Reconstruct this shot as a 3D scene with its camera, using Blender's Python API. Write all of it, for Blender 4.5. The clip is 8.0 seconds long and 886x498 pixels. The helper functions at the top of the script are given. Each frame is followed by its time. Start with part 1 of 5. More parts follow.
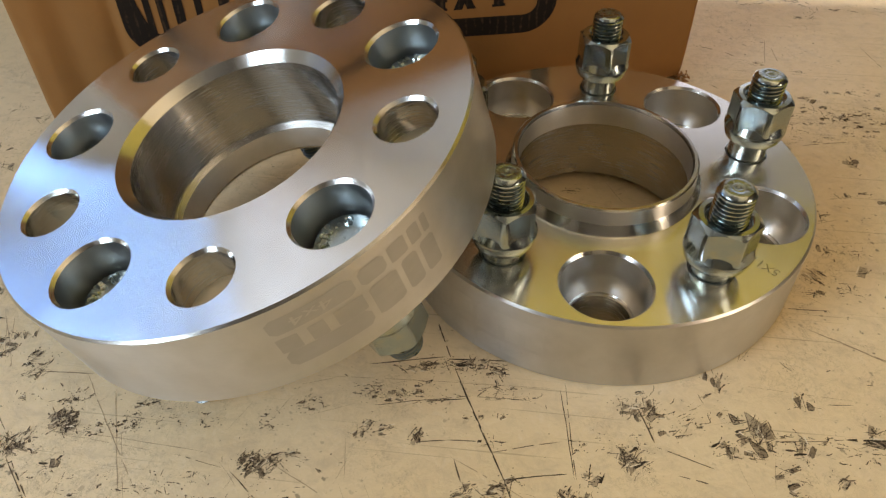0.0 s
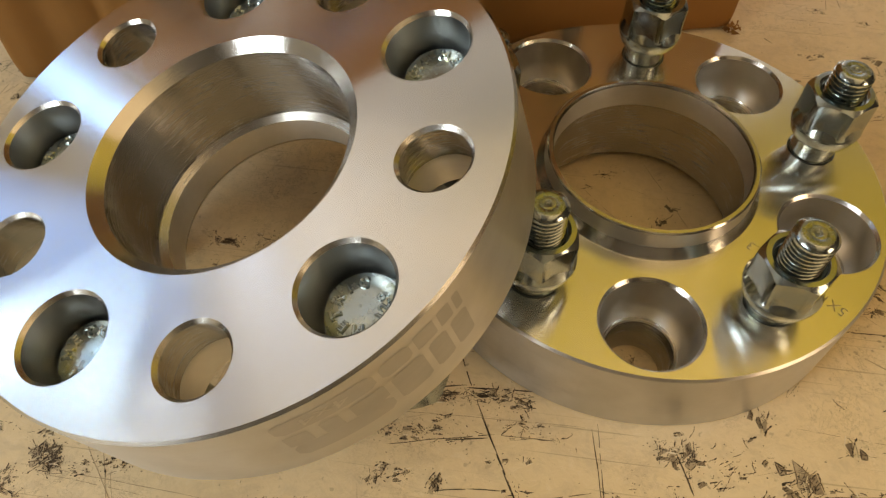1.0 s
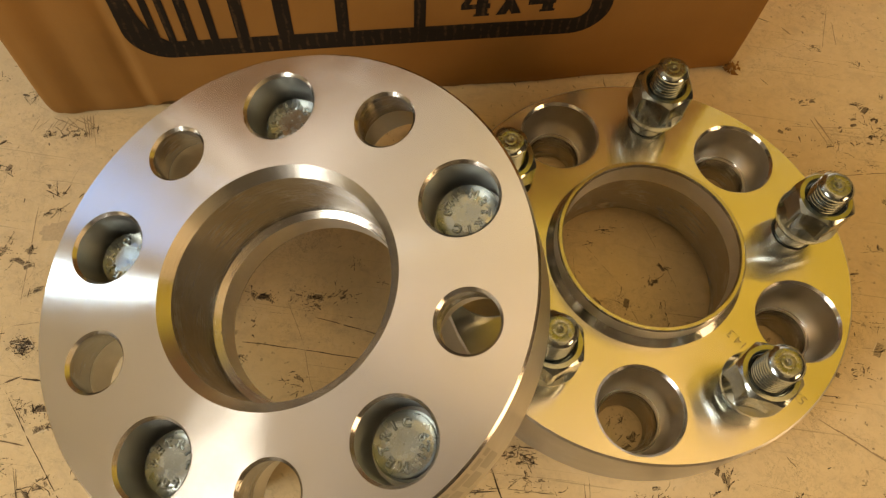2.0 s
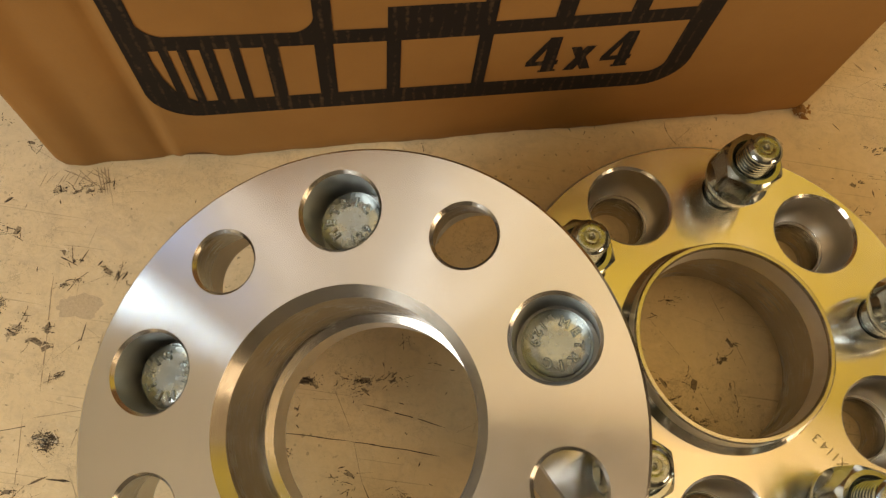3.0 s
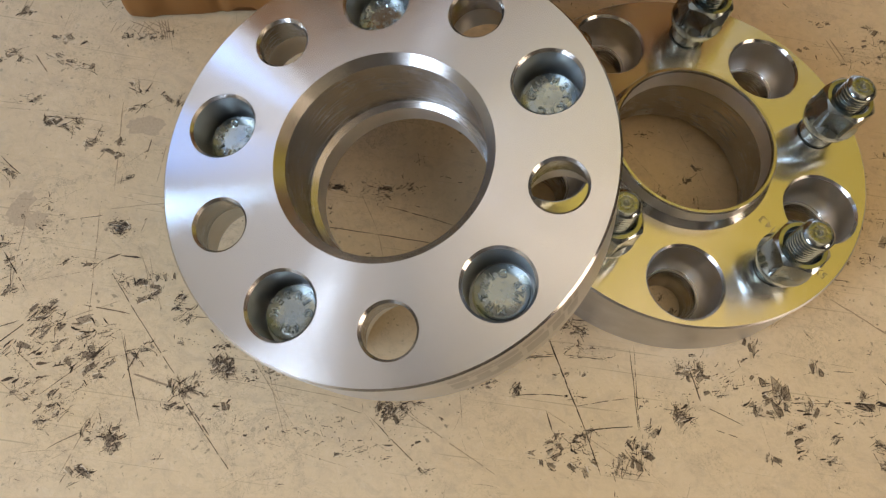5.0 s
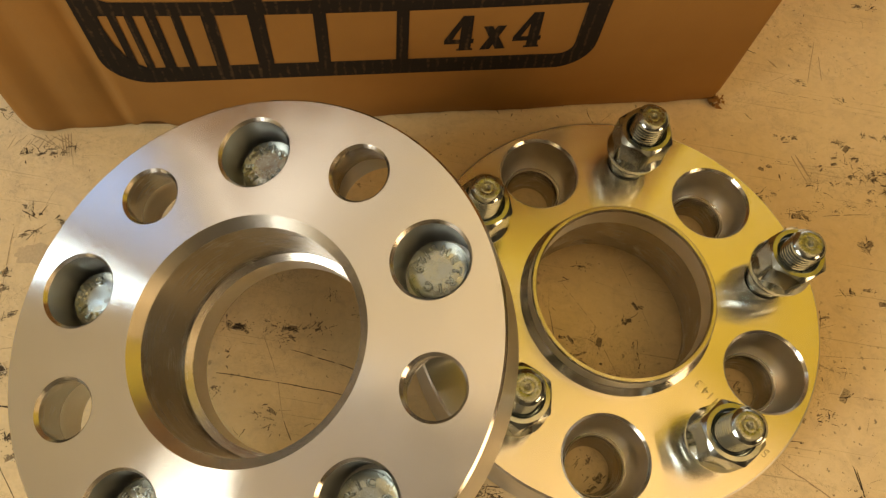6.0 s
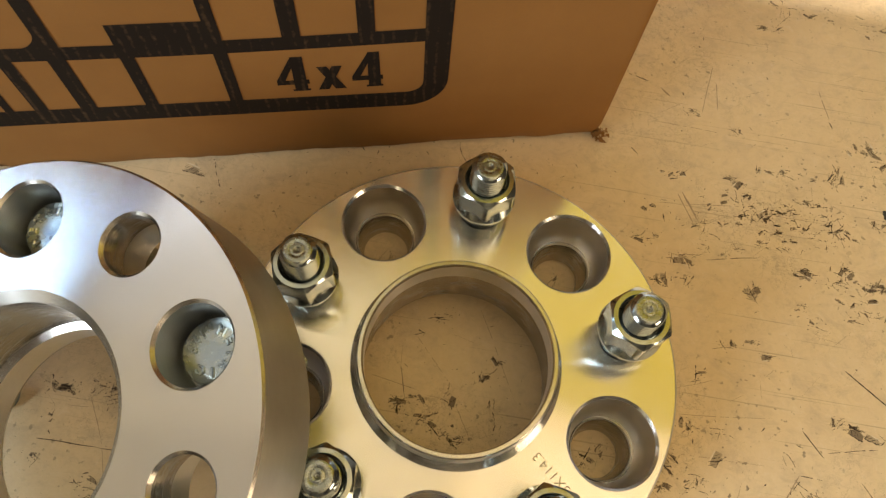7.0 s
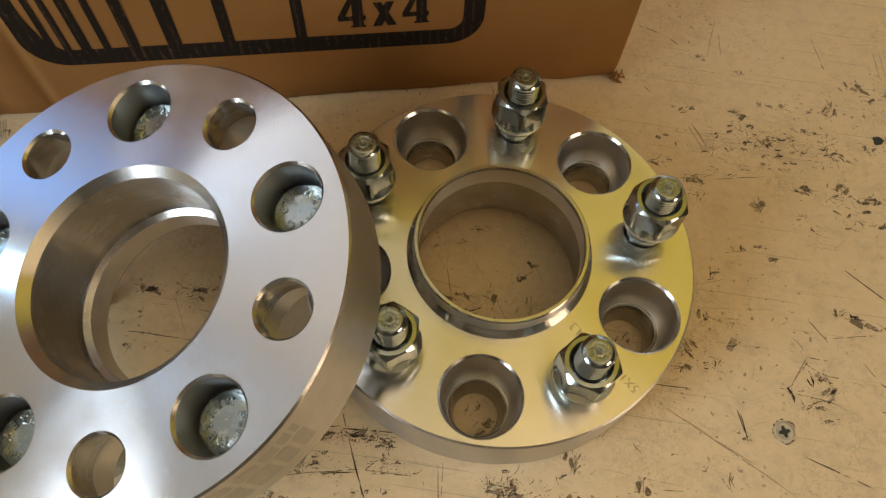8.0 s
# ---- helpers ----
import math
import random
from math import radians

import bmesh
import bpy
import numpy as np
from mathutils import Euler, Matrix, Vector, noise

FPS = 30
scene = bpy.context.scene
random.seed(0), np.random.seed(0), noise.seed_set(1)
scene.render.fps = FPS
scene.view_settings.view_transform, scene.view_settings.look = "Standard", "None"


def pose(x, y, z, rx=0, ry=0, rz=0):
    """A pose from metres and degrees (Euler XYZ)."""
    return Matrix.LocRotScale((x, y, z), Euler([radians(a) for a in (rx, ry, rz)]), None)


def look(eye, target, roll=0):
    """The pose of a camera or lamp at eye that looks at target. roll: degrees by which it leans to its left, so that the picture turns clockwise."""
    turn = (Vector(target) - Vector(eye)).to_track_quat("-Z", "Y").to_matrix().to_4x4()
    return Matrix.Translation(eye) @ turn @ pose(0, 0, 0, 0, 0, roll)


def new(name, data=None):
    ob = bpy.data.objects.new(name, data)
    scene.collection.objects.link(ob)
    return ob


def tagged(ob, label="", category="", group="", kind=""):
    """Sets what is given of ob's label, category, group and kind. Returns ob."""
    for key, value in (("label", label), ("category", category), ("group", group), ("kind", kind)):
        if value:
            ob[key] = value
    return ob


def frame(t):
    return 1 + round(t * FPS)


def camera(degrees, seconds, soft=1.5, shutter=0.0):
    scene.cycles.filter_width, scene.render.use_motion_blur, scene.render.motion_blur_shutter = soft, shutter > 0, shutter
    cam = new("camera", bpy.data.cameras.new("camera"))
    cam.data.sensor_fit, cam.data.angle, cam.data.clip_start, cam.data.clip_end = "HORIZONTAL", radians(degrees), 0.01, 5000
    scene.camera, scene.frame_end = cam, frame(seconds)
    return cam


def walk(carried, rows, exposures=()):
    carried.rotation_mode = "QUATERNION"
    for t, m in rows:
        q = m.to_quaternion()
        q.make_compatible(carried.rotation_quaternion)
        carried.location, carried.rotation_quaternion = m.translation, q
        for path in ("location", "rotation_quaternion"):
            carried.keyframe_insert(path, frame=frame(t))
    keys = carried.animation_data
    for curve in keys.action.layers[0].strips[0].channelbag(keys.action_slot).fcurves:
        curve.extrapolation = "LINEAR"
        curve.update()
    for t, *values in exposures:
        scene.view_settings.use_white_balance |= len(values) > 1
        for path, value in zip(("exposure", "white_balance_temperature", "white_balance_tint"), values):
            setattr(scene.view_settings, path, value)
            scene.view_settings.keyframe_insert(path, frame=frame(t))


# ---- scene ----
# Two machined wheel spacers and a printed carton on a worn painted bench, daylight from a window beside it.
cam = camera(61.1, 8.0, soft=1.35)
ROWS = [
    (0, -0.0294, -0.2228, 0.2034, 45.63, 0.59, 7.08),
    (0.25, -0.0307, -0.2085, 0.2021, 43.49, 0.47, 7.14),
    (0.5, -0.0342, -0.1949, 0.1997, 41.20, 0.16, 7.24),
    (0.75, -0.0394, -0.1819, 0.2010, 38.67, -0.23, 7.39),
    (1, -0.0457, -0.1694, 0.2108, 35.79, -0.62, 7.59),
    (1.2, -0.0510, -0.1599, 0.2258, 33.29, -0.90, 7.76),
    (1.4, -0.0556, -0.1514, 0.2407, 31.01, -1.26, 7.85),
    (1.6, -0.0595, -0.1434, 0.2533, 29.00, -1.68, 7.86),
    (1.8, -0.0632, -0.1349, 0.2634, 27.21, -2.13, 7.81),
    (2, -0.0670, -0.1249, 0.2704, 25.60, -2.56, 7.72),
    (2.15, -0.0701, -0.1159, 0.2734, 24.48, -2.84, 7.65),
    (2.3, -0.0736, -0.1052, 0.2743, 23.41, -3.07, 7.59),
    (2.5, -0.0795, -0.0893, 0.2726, 22.11, -3.31, 7.52),
    (2.75, -0.0902, -0.0759, 0.2696, 21.09, -3.72, 7.43),
    (3, -0.1027, -0.0710, 0.2678, 20.55, -4.15, 7.40),
    (3.25, -0.1143, -0.0737, 0.2680, 20.21, -4.46, 7.52),
    (3.5, -0.1240, -0.0832, 0.2692, 20.09, -4.66, 7.72),
    (3.75, -0.1312, -0.0985, 0.2700, 20.23, -4.84, 7.88),
    (4, -0.1350, -0.1170, 0.2713, 20.55, -5.11, 7.84),
    (4.2, -0.1346, -0.1322, 0.2733, 20.86, -5.40, 7.60),
    (4.4, -0.1298, -0.1457, 0.2761, 21.21, -5.51, 7.39),
    (4.6, -0.1215, -0.1564, 0.2793, 21.59, -5.43, 7.28),
    (4.8, -0.1112, -0.1632, 0.2823, 21.95, -5.24, 7.27),
    (5, -0.1002, -0.1654, 0.2847, 22.27, -4.99, 7.36),
    (5.15, -0.0925, -0.1633, 0.2858, 22.47, -4.81, 7.50),
    (5.3, -0.0858, -0.1577, 0.2861, 22.62, -4.66, 7.70),
    (5.5, -0.0791, -0.1448, 0.2852, 22.76, -4.52, 8.05),
    (5.75, -0.0724, -0.1241, 0.2836, 23.04, -4.23, 8.55),
    (6, -0.0652, -0.1017, 0.2818, 23.25, -3.88, 9.02),
    (6.25, -0.0555, -0.0807, 0.2796, 23.19, -3.57, 9.37),
    (6.5, -0.0419, -0.0652, 0.2778, 22.92, -3.31, 9.51),
    (6.75, -0.0242, -0.0590, 0.2769, 22.59, -3.08, 9.42),
    (7, -0.0069, -0.0623, 0.2769, 22.37, -2.84, 9.19),
    (7.25, 0.0049, -0.0742, 0.2775, 22.43, -2.57, 8.96),
    (7.5, 0.0091, -0.0914, 0.2791, 22.93, -2.29, 8.75),
    (7.75, 0.0041, -0.1104, 0.2823, 24.02, -2.06, 8.58),
    (8, -0.0117, -0.1275, 0.2878, 25.87, -1.94, 8.47),
]
EXPOSURE = [(0.0, 0.14, 6900, 16), (0.5, 0.09, 6950, 16), (1.0, 0.02, 8800, 18), (2.3, 0.12, 12600, 23), (2.5, 0.16, 13000, 23), (3.0, 0.22, 9900, 21), (3.5, 0.28, 7600, 21),
            (4.0, 0.21, 7050, 22), (5.5, 0.02, 6450, 21), (6.0, 0.19, 12000, 20), (6.5, 0.32, 10900, 21), (7.0, 0.41, 7800, 17), (7.5, 0.34, 7000, 16), (8.0, -0.06, 7500, 18)]
walk(cam, [(t, pose(x, y, z, rx, ry, rz)) for t, x, y, z, rx, ry, rz in ROWS], EXPOSURE)

# ---- light: sky through windows, unseen fill lamps on ceiling, slope and east side ----
world = bpy.data.worlds.new("world")
scene.world = world
world.use_nodes = True
sky = world.node_tree.nodes.new("ShaderNodeTexSky")
sky.sky_type, sky.sun_disc = "NISHITA", False
SUN_UP = 38.0
sky.sun_elevation, sky.sun_rotation = radians(SUN_UP), radians(0)
back = world.node_tree.nodes["Background"]
back.inputs["Strength"].default_value = 0.15
world.node_tree.links.new(sky.outputs["Color"], back.inputs["Color"])

# the sun stands behind the back wall and reaches the far end of the bench alone
sun = new("sun", bpy.data.lights.new("sun", "SUN"))
sun.data.energy, sun.data.angle, sun.data.color = 3.6, radians(0.6), (1.0, 0.99, 0.97)
sun.matrix_world = look((0, 0, 0), (-0.03, -1.0, -math.tan(radians(SUN_UP))))


def area_lamp(name, m, sx, sy, watts, colour):
    data = bpy.data.lights.new(name, "AREA")
    data.shape, data.size, data.size_y, data.energy, data.color = "RECTANGLE", sx, sy, watts, colour
    ob = new(name, data)
    ob.matrix_world = m
    return ob


WIN_X = -0.875
WINDOWS = ((0.010, 0.250, 0.199, 0.749), (-1.122, -0.450, 0.280, 0.950), (0.350, 0.440, 0.199, 0.749))
# open sky in a narrow casement, blue shade in the panes beside it, a white sky in the wide window
for (y0, y1, z0, z1), watts, tone in (((0.0270, 0.0640, 0.360, 0.630), 0.32, (0.42, 0.70, 1.0)), ((0.1205, 0.250, 0.220, 0.715), 0.24, (0.13, 0.38, 1.0)), ((0.372, 0.428, 0.340, 0.715), 0.26, (0.20, 0.47, 1.0)), (WINDOWS[1], 19.0, (0.66, 0.84, 1.0))):
    mid = ((y0 + y1) / 2, (z0 + z1) / 2)
    area_lamp("window_daylight", look((WIN_X + 0.012, *mid), (0.0, *mid)), y1 - y0, z1 - z0, watts, tone)
# added fill: no fixtures, they only brighten ceiling and bench
area_lamp("ceiling_fill_near_window", look((-0.60, 0.42, 0.75), (-0.60, 0.42, 2.0)), 0.5, 0.5, 4.6, (0.80, 0.90, 1.0))
area_lamp("ceiling_fill_by_wall", look((0.75, -0.15, 0.70), (0.75, -0.15, 2.0)), 0.6, 0.6, 13.0, (1.0, 0.82, 0.57))
# added warm fill from the east for the bench's right side
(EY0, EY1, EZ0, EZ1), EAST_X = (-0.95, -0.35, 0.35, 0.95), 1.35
area_lamp("warm_fill_light", look((EAST_X - 0.012, (EY0 + EY1) / 2, (EZ0 + EZ1) / 2), (0.0, (EY0 + EY1) / 2, (EZ0 + EZ1) / 2)), EY1 - EY0, EZ1 - EZ0, 8.0, (1.0, 0.82, 0.56))
# added fill that brightens the yellow slope
area_lamp("slope_fill", look((0.30, 0.25, 0.80), (0.30, 0.70, 1.30)), 0.7, 0.2, 1.5, (1.0, 0.90, 0.72))


# ---- materials ----
class Nodes:
    """A short way to wire a material."""

    def __init__(self, name):
        self.mat = bpy.data.materials.new(name)
        self.mat.use_nodes = True
        self.tree = self.mat.node_tree
        self.bsdf = self.tree.nodes["Principled BSDF"]

    def add(self, kind, **values):
        node = self.tree.nodes.new(kind)
        for key, value in values.items():
            if key == "operation":
                node.operation = value
            elif key == "blend_type":
                node.blend_type = value
            elif key == "data_type":
                node.data_type = value
            elif key == "noise_dimensions":
                node.noise_dimensions = value
            elif key == "direction_type":
                node.direction_type = value
            elif key == "axis":
                node.axis = value
            else:
                node.inputs[key.replace("_", " ")].default_value = value
        return node

    def link(self, a, b):
        self.tree.links.new(a, b)

    def coords(self, which="Object"):
        return self.add("ShaderNodeTexCoord").outputs[which]

    def scaled(self, vector, scale, rot=(0, 0, 0)):
        node = self.add("ShaderNodeMapping")
        node.inputs["Scale"].default_value = scale
        node.inputs["Rotation"].default_value = rot
        self.link(vector, node.inputs["Vector"])
        return node.outputs["Vector"]

    def noise(self, vector, scale, detail=4.0, rough=0.55, distortion=0.0):
        node = self.add("ShaderNodeTexNoise", Scale=scale, Detail=detail, Roughness=rough, Distortion=distortion)
        self.link(vector, node.inputs["Vector"])
        return node.outputs["Fac"]

    def ramp(self, fac, stops):
        node = self.add("ShaderNodeValToRGB")
        els = node.color_ramp.elements
        while len(els) < len(stops):
            els.new(0.5)
        for el, (p, c) in zip(els, stops):
            el.position = p
            el.color = (*c, 1) if isinstance(c, tuple) else (c, c, c, 1)
        self.link(fac, node.inputs["Fac"])
        return node.outputs["Color"]

    def math(self, op, a, b=None):
        node = self.add("ShaderNodeMath", operation=op)
        for i, v in enumerate((a, b)):
            if v is None:
                continue
            if isinstance(v, (int, float)):
                node.inputs[i].default_value = v
            else:
                self.link(v, node.inputs[i])
        return node.outputs[0]

    def mix(self, fac, a, b, blend="MIX"):
        node = self.add("ShaderNodeMix", data_type="RGBA", blend_type=blend)
        for slot, v in ((0, fac), (6, a), (7, b)):
            if isinstance(v, (int, float)):
                node.inputs[slot].default_value = v
            elif isinstance(v, tuple):
                node.inputs[slot].default_value = (*v, 1)
            else:
                self.link(v, node.inputs[slot])
        return node.outputs[2]

    def bump(self, height, strength, distance, under=None):
        node = self.add("ShaderNodeBump", Strength=strength, Distance=distance)
        self.link(height, node.inputs["Height"])
        if under is not None:
            self.link(under, node.inputs["Normal"])
        return node.outputs["Normal"]

    def put(self, **values):
        for key, v in values.items():
            socket = self.bsdf.inputs[key.replace("_", " ")]
            if isinstance(v, (int, float)):
                socket.default_value = v
            elif isinstance(v, tuple):
                socket.default_value = (*v, 1) if len(v) == 3 else v
            else:
                self.link(v, socket)
        return self.mat


def metal_turned():
    """Lathe-faced aluminium: fine concentric grooves that stretch highlights into bow ties."""
    n = Nodes("aluminium_faced")
    co = n.coords()
    parts = n.add("ShaderNodeSeparateXYZ")
    n.link(co, parts.inputs[0])
    r2 = n.math("ADD", n.math("MULTIPLY", parts.outputs[0], parts.outputs[0]), n.math("MULTIPLY", parts.outputs[1], parts.outputs[1]))
    r = n.math("SQRT", r2)
    ring = n.add("ShaderNodeTexNoise", noise_dimensions="1D", Scale=1.0, Detail=3.0, Roughness=0.7)
    n.link(n.math("MULTIPLY", r, 2200.0), ring.inputs["W"])
    blotch = n.noise(co, 60.0, 5.0, 0.6)
    tan = n.add("ShaderNodeTangent", direction_type="RADIAL", axis="Z")
    return n.put(Base_Color=n.ramp(blotch, [(0.3, (0.80, 0.80, 0.79)), (0.7, (0.86, 0.86, 0.85))]), Metallic=1.0,
                 Roughness=n.ramp(n.math("ADD", n.math("MULTIPLY", ring.outputs["Fac"], 0.35), n.math("MULTIPLY", blotch, 0.65)), [(0.3, 0.14), (0.7, 0.23)]),
                 Anisotropic=1.0, Anisotropic_Rotation=0.25, Tangent=tan.outputs[0], Normal=n.bump(ring.outputs["Fac"], 0.035, 0.0002))


def metal_satin(name, colour, rough, streak=(1, 1, 60), aniso=0.0, relief=0.10):
    """Machined metal with fine tool streaks."""
    n = Nodes(name)
    co = n.coords()
    lines = n.noise(n.scaled(co, tuple(60.0 * s for s in streak)), 1.0, 4.0, 0.7)
    blotch = n.noise(co, 90.0, 5.0, 0.6)
    dark = tuple(0.86 * c for c in colour)
    return n.put(Base_Color=n.ramp(blotch, [(0.3, dark), (0.7, colour)]), Metallic=1.0,
                 Roughness=n.ramp(n.math("ADD", n.math("MULTIPLY", lines, 0.6), n.math("MULTIPLY", blotch, 0.4)), [(0.3, rough * 0.8), (0.7, rough * 1.25)]),
                 Anisotropic=aniso, Anisotropic_Rotation=0.25, Tangent=n.add("ShaderNodeTangent", direction_type="RADIAL", axis="Z").outputs[0], Normal=n.bump(lines, relief, 0.0002))


def zinc(name, rough, k=1.0):
    """Zinc plate with a faint yellow and blue passivation film."""
    n = Nodes(name)
    co = n.coords()
    film = n.noise(co, 160.0, 3.0, 0.6)
    grime = n.noise(co, 420.0, 5.0, 0.7)
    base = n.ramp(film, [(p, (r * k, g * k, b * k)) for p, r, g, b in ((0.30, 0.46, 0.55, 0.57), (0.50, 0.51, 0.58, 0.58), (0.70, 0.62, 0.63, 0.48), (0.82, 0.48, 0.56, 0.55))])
    base = n.mix(n.ramp(grime, [(0.55, 0.0), (0.85, 0.5)]), base, (0.30, 0.30, 0.28))
    return n.put(Base_Color=base, Metallic=1.0, Roughness=n.ramp(grime, [(0.3, rough * 0.7), (0.75, rough * 1.6)]),
                 Normal=n.bump(grime, 0.10, 0.0003))


def cardboard():
    n = Nodes("kraft_cardboard")
    co = n.coords()
    flutes = n.noise(n.scaled(co, (420, 420, 6)), 1.0, 2.0, 0.5)
    fibre = n.noise(co, 700.0, 5.0, 0.7)
    cloud = n.noise(co, 16.0, 4.0, 0.6)
    base = n.ramp(cloud, [(0.3, (0.235, 0.105, 0.026)), (0.7, (0.292, 0.135, 0.037))])
    base = n.mix(n.ramp(fibre, [(0.45, 0.0), (0.8, 0.25)]), base, (0.20, 0.105, 0.042))
    return n.put(Base_Color=base, Roughness=0.78, Specular_IOR_Level=0.3, Normal=n.bump(n.math("ADD", n.math("MULTIPLY", flutes, 0.7), fibre), 0.12, 0.0006))


def print_ink():
    """Thin black ink that skips along the flutes of the board."""
    n = Nodes("black_flexo_ink")
    co = n.coords()
    flutes = n.add("ShaderNodeTexWave", Scale=87.0, Distortion=2.2, Detail=2.0)
    n.link(co, flutes.inputs["Vector"])
    speck = n.noise(co, 480.0, 4.0, 0.7)
    cloud = n.noise(co, 90.0, 3.0, 0.6)
    mixed = n.math("ADD", n.math("MULTIPLY", flutes.outputs["Fac"], 0.22), n.math("ADD", n.math("MULTIPLY", speck, 0.42), n.math("MULTIPLY", cloud, 0.40)))
    thin = n.ramp(mixed, [(0.60, 0.0), (0.80, 0.55)])
    return n.put(Base_Color=n.mix(thin, (0.016, 0.011, 0.008), (0.17, 0.10, 0.05)), Roughness=0.75, Specular_IOR_Level=0.12)


def bench_paint():
    """Old cream paint: yellowed, stained, scuffed, with fine scratches and tiny chips."""
    n = Nodes("worn_cream_paint")
    co = n.coords()
    cloud = n.noise(co, 7.0, 5.0, 0.6)
    stain = n.noise(co, 26.0, 5.0, 0.65, 0.6)
    fine = n.noise(co, 900.0, 4.0, 0.7)
    base = n.ramp(cloud, [(0.3, (0.62, 0.475, 0.275)), (0.7, (0.70, 0.56, 0.355))])
    base = n.mix(n.ramp(stain, [(0.55, 0.0), (0.80, 0.28)]), base, (0.50, 0.37, 0.23))
    smudge = n.noise(n.scaled(co, (70, 110, 1), (0, 0, 0.5)), 1.0, 6.0, 0.7, 0.8)
    base = n.mix(n.ramp(smudge, [(0.50, 0.0), (0.72, 0.38)]), base, (0.38, 0.29, 0.20))
    mottle = n.noise(co, 210.0, 5.0, 0.7, 0.5)
    base = n.mix(n.ramp(mottle, [(0.52, 0.0), (0.74, 0.30)]), base, (0.36, 0.28, 0.19))
    base = n.mix(n.ramp(mottle, [(0.26, 0.35), (0.46, 0.0)]), base, (0.73, 0.62, 0.45))
    speck = n.ramp(n.noise(co, 330.0, 2.0, 0.5), [(0.655, 0.0), (0.70, 0.75)])
    zone = n.ramp(n.noise(co, 14.0, 3.0, 0.6), [(0.45, 0.0), (0.62, 1.0)])
    base = n.mix(n.math("MULTIPLY", speck, zone), base, (0.12, 0.085, 0.05))
    worn = n.ramp(n.noise(co, 19.0, 3.0, 0.6), [(0.46, 0.0), (0.60, 1.0)])
    for sc, thin, deep in ((48.0, 0.008, 0.46), (130.0, 0.014, 0.36)):
        edge = n.math("ABSOLUTE", n.math("SUBTRACT", n.noise(co, sc, 7.0, 0.68, 0.4), 0.5))
        base = n.mix(n.math("MULTIPLY", worn, n.ramp(edge, [(0.0, deep), (thin, 0.0)])), base, (0.20, 0.145, 0.09))
    for ang, sc in ((0.35, 9.0), (1.9, 11.0), (2.7, 8.0)):
        line = n.noise(n.scaled(co, (sc, sc * 95, 1), (0, 0, ang)), 1.0, 2.0, 0.5)
        base = n.mix(n.ramp(line, [(0.69, 0.0), (0.73, 0.42)]), base, (0.25, 0.18, 0.10))
    return n.put(Base_Color=base, Roughness=n.ramp(n.math("ADD", n.math("MULTIPLY", stain, 0.6), n.math("MULTIPLY", fine, 0.4)), [(0.3, 0.34), (0.7, 0.52)]),
                 Specular_IOR_Level=0.5, Normal=n.bump(n.math("ADD", n.math("MULTIPLY", fine, 0.3), stain), 0.12, 0.0012, n.bump(mottle, 0.30, 0.0007)))


def plain(name, colour, rough, grain=30.0):
    n = Nodes(name)
    spot = n.noise(n.coords(), grain, 4.0, 0.6)
    dark = tuple(0.82 * c for c in colour)
    return n.put(Base_Color=n.ramp(spot, [(0.3, dark), (0.7, colour)]), Roughness=rough, Normal=n.bump(spot, 0.1, 0.002))


def scuffed():
    """Paint rubbed thin: brownish, each flake a little different."""
    n = Nodes("scuffed_paint")
    island = n.add("ShaderNodeNewGeometry").outputs["Random Per Island"]
    grain = n.noise(n.coords(), 1100.0, 3.0, 0.6)
    base = n.ramp(island, [(0.0, (0.17, 0.12, 0.07)), (0.45, (0.29, 0.215, 0.13)), (1.0, (0.50, 0.39, 0.245))])
    return n.put(Base_Color=n.mix(n.ramp(grain, [(0.45, 0.0), (0.7, 0.5)]), base, (0.26, 0.20, 0.13)), Roughness=0.6)


def bare_chip():
    """Where the paint is gone: dark old wood and grime, flake by flake."""
    n = Nodes("bare_dark_chip")
    island = n.add("ShaderNodeNewGeometry").outputs["Random Per Island"]
    grain = n.noise(n.coords(), 1500.0, 3.0, 0.6)
    base = n.ramp(island, [(0.0, (0.022, 0.016, 0.011)), (0.55, (0.045, 0.032, 0.021)), (0.85, (0.10, 0.07, 0.045)), (1.0, (0.20, 0.14, 0.085))])
    return n.put(Base_Color=n.mix(n.ramp(grain, [(0.4, 0.0), (0.7, 0.25)]), base, (0.22, 0.155, 0.09)), Roughness=0.8, Specular_IOR_Level=0.2)


FACED = metal_turned()
SIDE = metal_satin("aluminium_side", (0.63, 0.62, 0.60), 0.36, (1, 1, 40), 0.6)
# one finish in two tones: shade painted into the bore, light into the lip bore
BORE_SHADED = metal_satin("aluminium_bore_shaded", (0.51, 0.50, 0.48), 0.25, (1, 1, 50), 0.85, 0.04)
LIP_BORE_LIT = metal_satin("aluminium_lip_bore_lit", (0.80, 0.78, 0.74), 0.42, (1, 1, 50), 0.5, 0.04)
POLISHED = metal_satin("aluminium_chamfer", (0.63, 0.63, 0.61), 0.21, (1, 1, 30), 0.85)
POCKET = metal_satin("aluminium_pocket", (0.72, 0.70, 0.66), 0.36, (1, 1, 40), 0.4, 0.25)
# same aluminium, darker and bluer: the wells' shade is in the colour
WELL_SHADED = metal_satin("aluminium_well_shaded", (0.50, 0.53, 0.54), 0.38, (1, 1, 40), 0.3, 0.45)
ZINC = zinc("zinc_plate", 0.15, 0.74)
ZINC_HEAD = zinc("zinc_plate_forged", 0.22, 0.9)
# darker zinc that paints shade into thread roots and tip grooves
ZINC_ROOT = zinc("shaded_thread_root", 0.30, 0.36)
